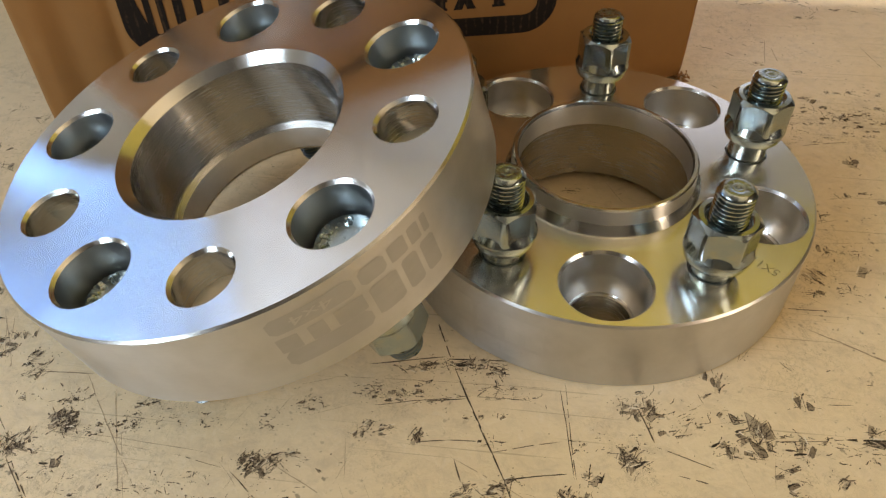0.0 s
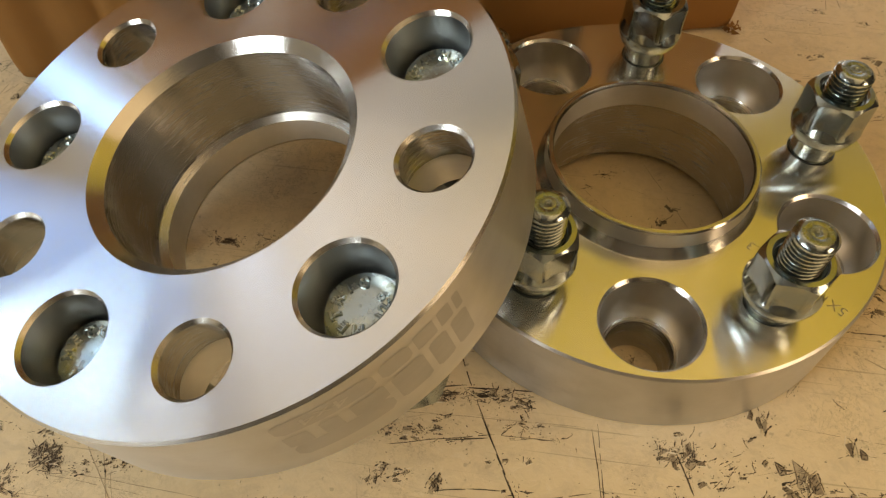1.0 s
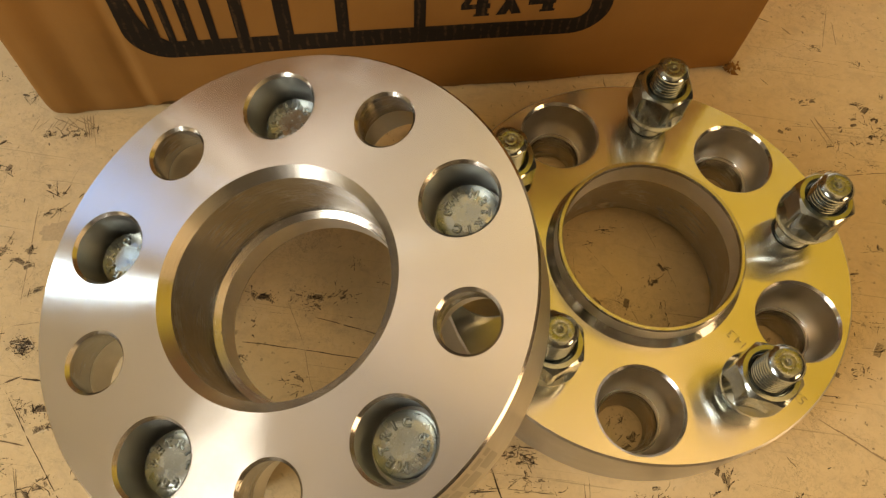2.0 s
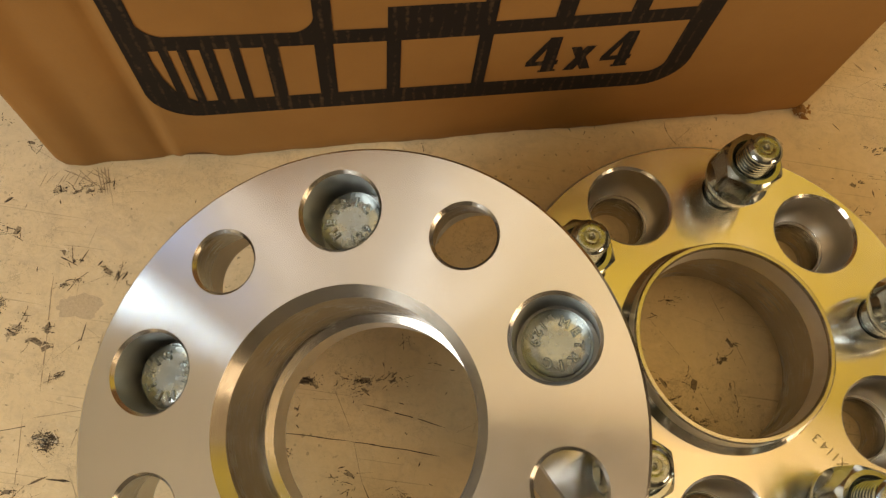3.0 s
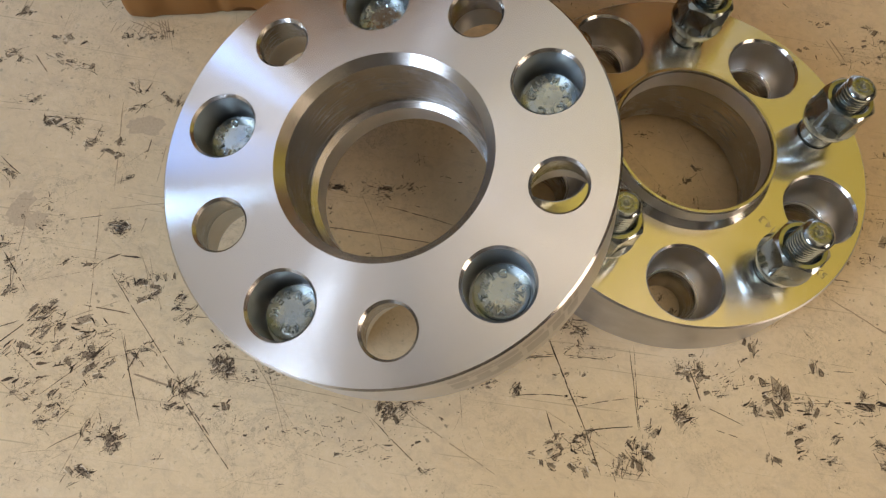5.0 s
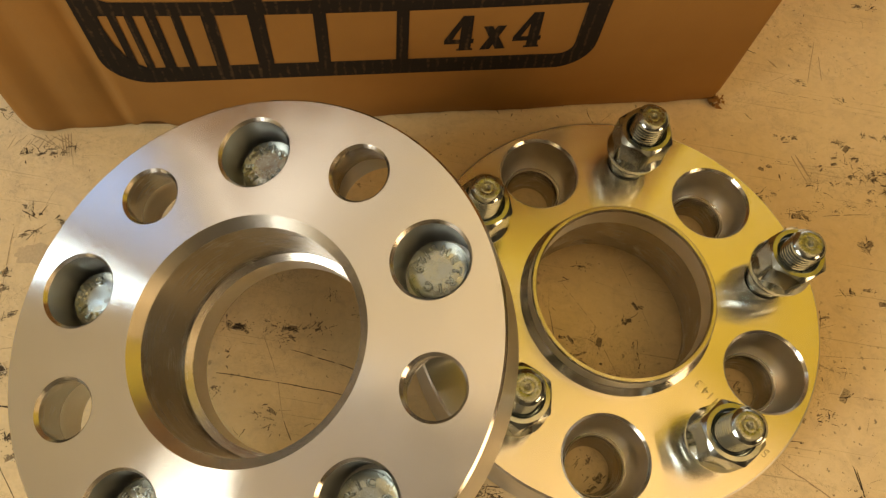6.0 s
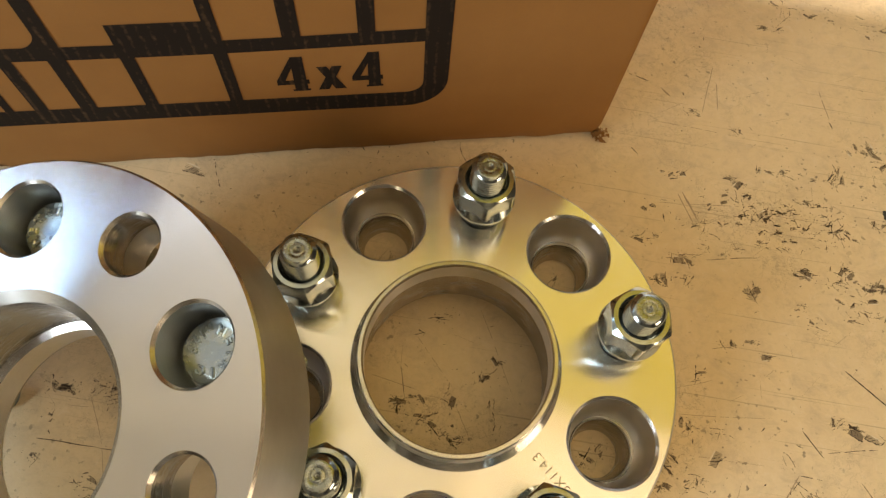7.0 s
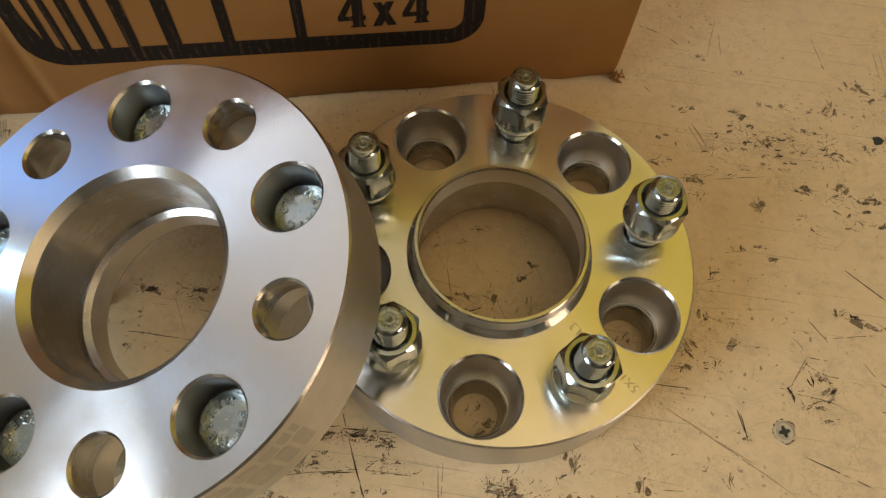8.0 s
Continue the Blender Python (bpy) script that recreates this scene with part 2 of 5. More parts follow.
# tip zinc, darkened and roughened to tone down bright reflections
ZINC_TIP = zinc("dulled_stud_tip", 0.26, 0.62)
CARD = cardboard()
INK = print_ink()
PAINT = bench_paint()
CHIP = bare_chip()
SCUFF = scuffed()
CURL = plain("pale_lifted_paint", (0.72, 0.61, 0.43), 0.5, 900.0)
SCREW = plain("dull_painted_steel", (0.50, 0.43, 0.31), 0.5, 500.0)
KNOT = plain("dark_green_dent", (0.030, 0.036, 0.030), 0.7, 900.0)
BRUISE = plain("grey_bruise", (0.20, 0.19, 0.15), 0.7, 900.0)
STAIN = plain("dull_stain", (0.55, 0.425, 0.27), 0.6, 900.0)
SCRATCH = plain("grimy_scratch", (0.36, 0.26, 0.16), 0.7, 700.0)
# paler copy of the etch; its faintness at a grazing angle is in the colour
ETCH_FAINT = metal_satin("faint_etched_aluminium", (0.66, 0.65, 0.63), 0.40, (1, 1, 40), 0.4)
ETCH = metal_satin("laser_etched_aluminium", (0.52, 0.515, 0.505), 0.48)
ENGRAVE = plain("engraved_grey_line", (0.30, 0.25, 0.14), 0.6, 900.0)
# unseen walls: a dim room's lack of light is put into these dark tones
WALL = plain("brown_plaster", (0.22, 0.19, 0.15), 0.9, 3.0)
DARK = plain("darkened_wall_paint", (0.075, 0.055, 0.04), 0.7, 3.0)
GREY = plain("pale_grey_plaster", (0.42, 0.44, 0.47), 0.9, 3.0)
YELLOW = plain("yellow_reflector_paint", (0.42, 0.36, 0.07), 0.8, 3.0)
CEIL = plain("cream_ceiling", (0.80, 0.72, 0.55), 0.9, 3.0)
# bluish skylight on the unseen west wall is put into its colour
SOFFIT = plain("skylight_tinted_plaster", (0.64, 0.69, 0.76), 0.9, 3.0)
FLOOR = plain("brown_floor", (0.22, 0.14, 0.08), 0.6, 4.0)
WOOD = plain("dark_wood", (0.16, 0.09, 0.045), 0.5, 20.0)
WHITE = plain("white_frame_paint", (0.78, 0.78, 0.76), 0.5, 20.0)


# ---- building blocks ----
def finish(bm, sharp=28.0):
    bmesh.ops.recalc_face_normals(bm, faces=bm.faces)
    limit = radians(sharp)
    for f in bm.faces:
        f.smooth = True
    for e in bm.edges:
        e.smooth = len(e.link_faces) == 2 and e.calc_face_angle(0.0) < limit
    return bm


def mesh_of(name, bm, mats):
    me = bpy.data.meshes.new(name)
    bm.to_mesh(me)
    bm.free()
    for m in mats if isinstance(mats, (list, tuple)) else [mats]:
        me.materials.append(m)
    return me


def part(name, bm, mats, parent, label=""):
    """Links a bmesh as one mesh object under a thing or a part."""
    ob = new(name, bm if isinstance(bm, bpy.types.Mesh) else mesh_of(name, bm, mats))
    ob.parent = parent
    return tagged(ob, label)


def ring(bm, r, z, n, cx=0.0, cy=0.0):
    return [bm.verts.new((cx + r * math.cos(2 * math.pi * i / n), cy + r * math.sin(2 * math.pi * i / n), z)) for i in range(n)]


def bridge(bm, a, b, mat=0):
    n = len(a)
    for i in range(n):
        bm.faces.new((a[i], a[(i + 1) % n], b[(i + 1) % n], b[i])).material_index = mat


def lathe(bm, profile, n, mats=None, cx=0.0, cy=0.0, caps=(False, False)):
    """Turns (r, z) points round an upright axis; returns the rings."""
    rings = [ring(bm, r, z, n, cx, cy) for r, z in profile]
    for i in range(len(rings) - 1):
        bridge(bm, rings[i], rings[i + 1], mats[i] if mats else 0)
    for on, rg in zip(caps, (rings[0], rings[-1])):
        if on:
            bm.faces.new(rg)
    return rings


def loop_edges(bm, rg):
    out = []
    for i in range(len(rg)):
        e = bm.edges.get((rg[i], rg[(i + 1) % len(rg)]))
        out.append(e or bm.edges.new((rg[i], rg[(i + 1) % len(rg)])))
    return out


def flat_fill(bm, loops, normal, mat):
    edges = [e for rg in loops for e in loop_edges(bm, rg)]
    made = bmesh.ops.triangle_fill(bm, use_beauty=True, use_dissolve=False, edges=edges, normal=normal)
    for g in made["geom"]:
        if isinstance(g, bmesh.types.BMFace):
            g.material_index = mat


def slab(bm, x0, y0, z0, x1, y1, z1, bevel=0.0, mat=0):
    """An upright block with optional rounded edges."""
    made = bmesh.ops.create_cube(bm, size=1.0)
    for v in made["verts"]:
        v.co = Vector((x0 + (v.co.x + 0.5) * (x1 - x0), y0 + (v.co.y + 0.5) * (y1 - y0), z0 + (v.co.z + 0.5) * (z1 - z0)))
    edges = list({e for v in made["verts"] for e in v.link_edges})
    if bevel:
        bmesh.ops.bevel(bm, geom=edges, offset=bevel, segments=3, affect="EDGES", profile=0.5)
    return bm


def lettering(body, size, depth, align="CENTER", bold=0.0, bevel=0.0):
    """A mesh of a line of text in the built-in font, lying in its own xy plane."""
    cu = bpy.data.curves.new("text", "FONT")
    cu.body, cu.size, cu.extrude, cu.align_x, cu.align_y, cu.resolution_u = body, size, depth, align, "CENTER", 3
    cu.offset, cu.bevel_depth, cu.bevel_resolution = bold, bevel, 0
    ob = new("text", cu)
    bpy.context.view_layer.update()
    me = bpy.data.meshes.new_from_object(ob.evaluated_get(bpy.context.evaluated_depsgraph_get()))
    bpy.data.objects.remove(ob)
    bpy.data.curves.remove(cu)
    return me


# ---- wheel spacer ----
PCD = 0.05715
T, LIP, TIP = 0.0297, 0.0392, 0.0633
R_OUT = 0.0748
STUD_AT = [radians(90 + 72 * i) for i in range(5)]
HOLE_AT = [radians(54 + 72 * i) for i in range(5)]


def spacer_plate():
    """Hub side at z = 0, wheel side at z = T with a raised centring lip; materials: faced, side, shaded bore, chamfer,
    pocket, shaded well, lit lip bore.
    """
    bm = bmesh.new()
    c = 0.0007
    outer = lathe(bm, [(R_OUT - c, 0), (R_OUT, c), (R_OUT, T - c), (R_OUT - c, T)], 192, [3, 1, 1])
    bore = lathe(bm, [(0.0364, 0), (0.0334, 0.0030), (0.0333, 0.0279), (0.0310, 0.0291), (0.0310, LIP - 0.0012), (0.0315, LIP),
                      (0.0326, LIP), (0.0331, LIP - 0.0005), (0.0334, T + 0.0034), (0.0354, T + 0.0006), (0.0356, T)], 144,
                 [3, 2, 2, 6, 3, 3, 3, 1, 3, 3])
    hub, wheel = [outer[0], bore[0]], [outer[-1], bore[-1]]
    for a in STUD_AT:
        x, y = PCD * math.cos(a), PCD * math.sin(a)
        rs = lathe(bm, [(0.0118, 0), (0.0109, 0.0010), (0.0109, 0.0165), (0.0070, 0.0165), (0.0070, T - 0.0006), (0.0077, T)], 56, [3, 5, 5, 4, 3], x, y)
        hub.append(rs[0])
        wheel.append(rs[-1])
    for a in HOLE_AT:
        x, y = PCD * math.cos(a), PCD * math.sin(a)
        # the narrow hole walls take the bore's darker tone as painted shade
        rs = lathe(bm, [(0.0094, 0), (0.0085, 0.0010), (0.0086, 0.0024), (0.0092, 0.0050), (0.0103, 0.0128), (0.0107, 0.0134), (0.0112, 0.0139), (0.0122, 0.0153),
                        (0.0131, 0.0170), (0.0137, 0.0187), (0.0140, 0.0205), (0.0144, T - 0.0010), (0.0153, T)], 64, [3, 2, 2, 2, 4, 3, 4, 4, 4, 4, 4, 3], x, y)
        hub.append(rs[0])
        wheel.append(rs[-1])
    flat_fill(bm, hub, (0, 0, -1), 0)
    flat_fill(bm, wheel, (0, 0, 1), 0)
    return mesh_of("plate", finish(bm), [FACED, SIDE, BORE_SHADED, POLISHED, POCKET, WELL_SHADED, LIP_BORE_LIT])


def stud_mesh(tip):
    """A forged bolt with its round head at the hub side and a rolled thread up to the tip."""
    bm = bmesh.new()
    lathe(bm, [(0.0001, 0.0102), (0.0040, 0.0101), (0.0080, 0.0100), (0.0085, 0.0103), (0.0087, 0.0109), (0.0088, 0.0120), (0.0094, 0.0122), (0.0095, 0.0128), (0.0095, 0.0164),
               (0.0060, 0.0164), (0.0060, 0.0300)], 40, [1, 1, 1, 1, 0, 0, 0, 0, 0, 0])
    # the thread is a band of crest, flank, root and flank that climbs one pitch a turn
    n, pitch, low, end = 36, 0.0015, 0.0300, tip - 0.0012
    band = ((0.0, 0.0059), (0.22, 0.0059), (0.47, 0.0050), (0.74, 0.0050))
    turns = int((end - low) / pitch) + 3
    rows = []
    for k in range(4 * turns):
        phase, r = band[k % 4]
        row = []
        for i in range(n):
            z = low + (k // 4 - 1 + phase + i / n) * pitch
            rr = r if low < z < end else 0.0056
            row.append(bm.verts.new((rr * math.cos(2 * math.pi * i / n), rr * math.sin(2 * math.pi * i / n), min(max(z, low), end))))
        rows.append(row)
    # roots and downward flanks get the darker zinc as painted shade
    for k in range(4 * turns - 5):
        for i in range(n):
            a, b = (rows[k][i], rows[k + 1][i])
            c, d = (rows[k + 5][0], rows[k + 4][0]) if i == n - 1 else (rows[k + 1][i + 1], rows[k][i + 1])
            if max(v.co.z for v in (a, b, c, d)) > min(v.co.z for v in (a, b, c, d)):
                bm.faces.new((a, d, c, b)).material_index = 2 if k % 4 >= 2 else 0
    chain = [ring(bm, r, tip - d, n) for r, d in ((0.0056, 0.0012), (0.0053, 0.0008), (0.0048, 0.0004), (0.0043, 0.0001), (0.0038, 0.0), (0.0024, 0.0),
                                                 (0.0022, 0.0001), (0.0020, 0.0001), (0.0018, 0.0), (0.0009, 0.0001), (0.0006, 0.0004), (0.0003, 0.0005))]
    # grooves and dimple of the tip are darkened likewise
    for i, (a, b) in enumerate(zip(chain, chain[1:])):
        bridge(bm, a, b, 0 if i < 3 else 2 if i in (5, 9) else 3)
    bm.faces.new(chain[-1]).material_index = 2
    bmesh.ops.remove_doubles(bm, verts=bm.verts[:], dist=0.000002)
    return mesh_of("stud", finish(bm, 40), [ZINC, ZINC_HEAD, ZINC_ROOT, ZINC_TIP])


def head_marks():
    """Raised letters round a bolt head, facing down at the hub side."""
    bm = bmesh.new()
    marks = [(ch, 181 - 36.5 * i, 0.0057) for i, ch in enumerate("METRIC")] + [(ch, a, -0.0057) for ch, a in zip("12.9", (241, 264, 279, 294))]
    for ch, ang, r in marks:
        me = lettering(ch, 0.0035, 0.00034, bold=-0.00005, bevel=0.00028)
        a = radians(ang)
        at = abs(r)
        turn = a - math.pi / 2 if r > 0 else a + math.pi / 2
        m = Matrix.Translation((at * math.cos(a), at * math.sin(a), 0)) @ Matrix.Rotation(turn, 4, "Z")
        start = len(bm.verts)
        bm.from_mesh(me)
        bm.verts.ensure_lookup_table()
        for v in bm.verts[start:]:
            v.co = m @ v.co
        bpy.data.meshes.remove(me)
    flip = Matrix.Rotation(math.pi, 4, "X")
    for v in bm.verts:
        v.co = flip @ v.co + Vector((0, 0, 0.0100))
    return mesh_of("raised_marking", finish(bm), ZINC_HEAD)


def nut_mesh():
    """A conical-seat wheel nut: chamfered hexagon over a round collar and a taper; its top at z = 0."""
    bm = bmesh.new()
    n, flat, big = 72, 0.0094, 0.0107
    h = [min(flat / math.cos((2 * math.pi * i / n + math.pi / 6) % (math.pi / 3) - math.pi / 6), big) for i in range(n)]

    def hexring(z):
        return [bm.verts.new((h[i] * math.cos(2 * math.pi * i / n), h[i] * math.sin(2 * math.pi * i / n), z(h[i]))) for i in range(n)]

    chain = [ring(bm, 0.0060, -0.0160, n), ring(bm, 0.0060, -0.0011, n), ring(bm, 0.0071, -0.0002, n), ring(bm, 0.0075, 0.0, n), ring(bm, 0.0089, -0.0001, n),
             hexring(lambda r: -0.0003 - max(0.0, r - 0.0091) * 0.80), hexring(lambda r: -0.0006 - max(0.0, r - 0.0091) * 0.85),
             hexring(lambda r: -0.0116 + (big - r) * 1.5), ring(bm, big, -0.0120, n), ring(bm, 0.0109, -0.0124, n), ring(bm, 0.0109, -0.0134, n), ring(bm, 0.0099, -0.0168, n),
             ring(bm, 0.0094, -0.0174, n), ring(bm, 0.0075, -0.0178, n), ring(bm, 0.0069, -0.0183, n), ring(bm, 0.0069, -0.0258, n)]
    for a, b in zip(chain, chain[1:]):
        bridge(bm, a, b)
    bridge(bm, chain[-1], chain[0])
    return mesh_of("nut", finish(bm, 24), ZINC)


def rounded(bm, x0, y0, x1, y1, r, place, mat=0):
    """A flat rounded rectangle, bent by place(x, y)."""
    cols = max(6, int((x1 - x0) / 0.0015))
    xs = [x0 + (x1 - x0) * i / cols for i in range(cols + 1)]
    def span(x):
        d = max(x0 + r - x, x - (x1 - r), 0.0)
        k = r - math.sqrt(max(r * r - d * d, 0.0))
        return y0 + k, y1 - k
    rows = []
    for x in xs:
        a, b = span(x)
        rows.append((bm.verts.new(place(x, a)), bm.verts.new(place(x, b))))
    for (a, b), (c, d) in zip(rows, rows[1:]):
        bm.faces.new((a, c, d, b)).material_index = mat


def side_mark(start_deg, tone):
    """The maker's pattern of rounded blocks etched round the rim, with 4x4 in its first block."""
    bm = bmesh.new()
    rad = R_OUT + 0.00006

    def place(x, y, lift=0.0):
        a = radians(start_deg) - x / rad
        return Vector(((rad + lift) * math.cos(a), (rad + lift) * math.sin(a), y))

    for x0, x1 in ((0.0, 0.0235), (0.0250, 0.0330), (0.0343, 0.0400), (0.0412, 0.0450), (0.0460, 0.0482)):
        rounded(bm, x0, 0.0042, x1, 0.0100, 0.0012 if x0 < 0.03 else 0.0003, place)
    # the broad lower block with two T-shaped gaps, then plain blocks
    rounded(bm, 0.0, 0.0172, 0.0240, 0.0232, 0.0016, place)
    for x0, x1 in ((0.0, 0.0058), (0.0084, 0.0130), (0.0156, 0.0240)):
        rounded(bm, x0, 0.0115, x1, 0.01715, 0.0002, place)
    for x0, x1 in ((0.0258, 0.0345), (0.0362, 0.0415), (0.0430, 0.0482)):
        rounded(bm, x0, 0.0115, x1, 0.0225, 0.0008, place)
    me = lettering("4x4", 0.0046, 0.0)
    start = len(bm.verts)
    bm.from_mesh(me)
    bm.verts.ensure_lookup_table()
    for v in bm.verts[start:]:
        v.co = place(0.0115 - v.co.x * 1.7, 0.0071 + v.co.y, 0.00006)
    count = len(me.polygons)
    bm.faces.ensure_lookup_table()
    for f in bm.faces[len(bm.faces) - count:]:
        f.material_index = 1
    bpy.data.meshes.remove(me)
    return mesh_of("etched_mark", finish(bm), [tone, SIDE])


PLATE = spacer_plate()
HEAD_MARKS = head_marks()
NUT = nut_mesh()
STUD = stud_mesh(TIP)
STUD_LONG = stud_mesh(0.0645)


def wheel_spacer(label, m, long_studs=(), tops=(0.0530,) * 5, turns=(0,) * 5, spins=(0,) * 5):
    ob = tagged(new("wheel_spacer"), label, "wheel spacer", "pair of wheel spacers")
    ob.matrix_world = m
    part("plate", PLATE, None, ob, "machined silver aluminium plate")
    for i, a in enumerate(STUD_AT):
        s = part("stud", STUD_LONG if i in long_studs else STUD, None, ob, "zinc-plated threaded wheel stud")
        s.matrix_local = pose(PCD * math.cos(a), PCD * math.sin(a), 0, 0, 0, spins[i])
        part("raised_marking", HEAD_MARKS, None, s)
        k = part("nut", NUT, None, ob, "shiny zinc-plated conical wheel nut")
        k.matrix_local = pose(PCD * math.cos(a), PCD * math.sin(a), tops[i], 0, 0, turns[i])
    return ob


flat_spacer = wheel_spacer("silver aluminium wheel spacer lying flat, studs and nuts up", pose(0, 0.0005, 0), (), (0.0545, 0.0530, 0.0530, 0.0522, 0.0552), (10, 20, 5, 20, 8))
text = lettering("5X114.3-5X114.3", 0.0046, 0.00004, bold=-0.00006)
etch = part("engraved_size", text, None, flat_spacer, "engraved size lettering")
text.materials.append(ENGRAVE)
etch.matrix_local = pose(0.0554 * math.cos(radians(-40.6)), 0.0554 * math.sin(radians(-40.6)), T + 0.00004, 0, 0, 180 - 40.6)

LEAN_POSE = pose(-0.1166, -0.0480, 0.0745, 4.62, -15.03, 9.84)
lean_spacer = wheel_spacer("silver aluminium wheel spacer tilted on its stud tips, flat side up", LEAN_POSE @ Matrix.Rotation(math.pi, 4, "Y"), (4,),
                           (0.0530,) * 5, (0, 12, 25, 5, 18), (145, 298, 97, 187, 82))
MARK, FAINT_MARK = side_mark(-102, ETCH), side_mark(-102, ETCH_FAINT)
tagged(part("etched_mark", MARK, None, lean_spacer, "grey laser-etched block pattern"), kind="stuff")
turned = tagged(part("etched_mark", FAINT_MARK, None, flat_spacer, "faint laser-etched block pattern"), kind="stuff")
turned.matrix_local = pose(0, 0, 0, 0, 0, -2)

# ---- bench ----
def bench_top():
    bm = bmesh.new()
    slab(bm, -0.75, -0.62, -0.035, 0.85, 0.62, 0.0, 0.004)
    return mesh_of("bench_top", finish(bm), PAINT)


bench = tagged(new("workbench"), "old workbench with worn chipped cream-painted top", "workbench")
part("bench_top", bench_top(), None, bench)
for x in (-0.68, 0.78):
    for y in (-0.55, 0.55):
        bm = bmesh.new()
        slab(bm, x - 0.03, y - 0.03, -0.75, x + 0.03, y + 0.03, -0.0352, 0.003)
        part("leg", finish(bm), WOOD, bench, "dark wooden leg")

# paint chips and scratches of the bench top, cluster by cluster (millimetres)
WEAR = random.Random(7)
chip_bm, scratch_bm, scuff_bm, curl_bm = bmesh.new(), bmesh.new(), bmesh.new(), bmesh.new()


def shard(bm, x, y, length, width, ang, z):
    """A splinter of broken paint: a jagged sliver, blunt at one end and pointed at the other."""
    ca, sa, k = math.cos(ang), math.sin(ang), WEAR.choice((3, 4, 5))
    bend, rows = length * WEAR.uniform(-0.12, 0.12), []
    for i in range(k + 1):
        f = i / k
        body = math.sin(math.pi * min(1.0, 0.25 + 0.75 * f)) + 0.03
        u, v = (f - 0.5) * length, bend * math.sin(math.pi * f)
        rows.append([bm.verts.new(((x + ca * (u + j) - sa * (v + h)) / 1000, (y + sa * (u + j) + ca * (v + h)) / 1000, z))
                     for h, j in ((0.5 * width * body * WEAR.uniform(0.15, 1.5), 0.08 * length * WEAR.uniform(-1, 1)),
                                  (-0.5 * width * body * WEAR.uniform(0.15, 1.5), 0.08 * length * WEAR.uniform(-1, 1)))])
    for a, b in zip(rows, rows[1:]):
        bm.faces.new((a[0], a[1], b[1], b[0]))


def curl(x, y, length, width, ang):
    """A pale flake of paint that stands up along one broken edge."""
    ca, sa = math.cos(ang), math.sin(ang)
    up = WEAR.uniform(0.00012, 0.00035)
    ring_pts = [(-0.5, 0.0, 0.00009), (-0.2, -0.45, 0.00009), (0.35, -0.4, 0.00009), (0.5, 0.05, up * 0.6), (0.1, 0.4, up), (-0.3, 0.3, up)]
    vs = [curl_bm.verts.new(((x + ca * u * length - sa * v * width) / 1000, (y + sa * u * length + ca * v * width) / 1000, h)) for u, v, h in
          ((u * WEAR.uniform(0.7, 1.2), v * WEAR.uniform(0.6, 1.3), h) for u, v, h in ring_pts)]
    for i in range(1, 5):
        curl_bm.faces.new((vs[0], vs[i], vs[i + 1]))


def stroke(bm, x, y, length, width, ang, z):
    """A thin nick with a slight bend, pointed at both ends."""
    ca, sa, bend = math.cos(ang), math.sin(ang), length * WEAR.uniform(-0.04, 0.04)
    left, right = [], []
    for f in (0.0, 0.3, 0.65, 1.0):
        u, v, h = (f - 0.5) * length, bend * math.sin(math.pi * f), 0.5 * width * (0.15 if f in (0.0, 1.0) else WEAR.uniform(0.6, 1.2))
        left.append(bm.verts.new(((x + ca * u - sa * (v + h)) / 1000, (y + sa * u + ca * (v + h)) / 1000, z)))
        right.append(bm.verts.new(((x + ca * u - sa * (v - h)) / 1000, (y + sa * u + ca * (v - h)) / 1000, z)))
    for i in range(3):
        bm.faces.new((left[i], right[i], right[i + 1], left[i + 1]))


def dashes(x, y, length, ang, z, heavy=1.0):
    """A broken, slightly curved line of nicks, each a little out of line with the next."""
    turn, done = WEAR.gauss(0, 0.5) / max(length, 1.0), 0.0
    x, y = x - 0.5 * length * math.cos(ang), y - 0.5 * length * math.sin(ang)
    while done < length:
        step = WEAR.uniform(0.35, 1.5)
        off = WEAR.gauss(0, 0.07)
        if WEAR.random() < 0.78:
            stroke(chip_bm, x + 0.5 * step * math.cos(ang) - off * math.sin(ang), y + 0.5 * step * math.sin(ang) + off * math.cos(ang), step * 1.15, heavy * WEAR.uniform(0.12, 0.38), ang + WEAR.gauss(0, 0.12), z)
        x, y, done = x + step * math.cos(ang), y + step * math.sin(ang), done + step
        ang += turn * step


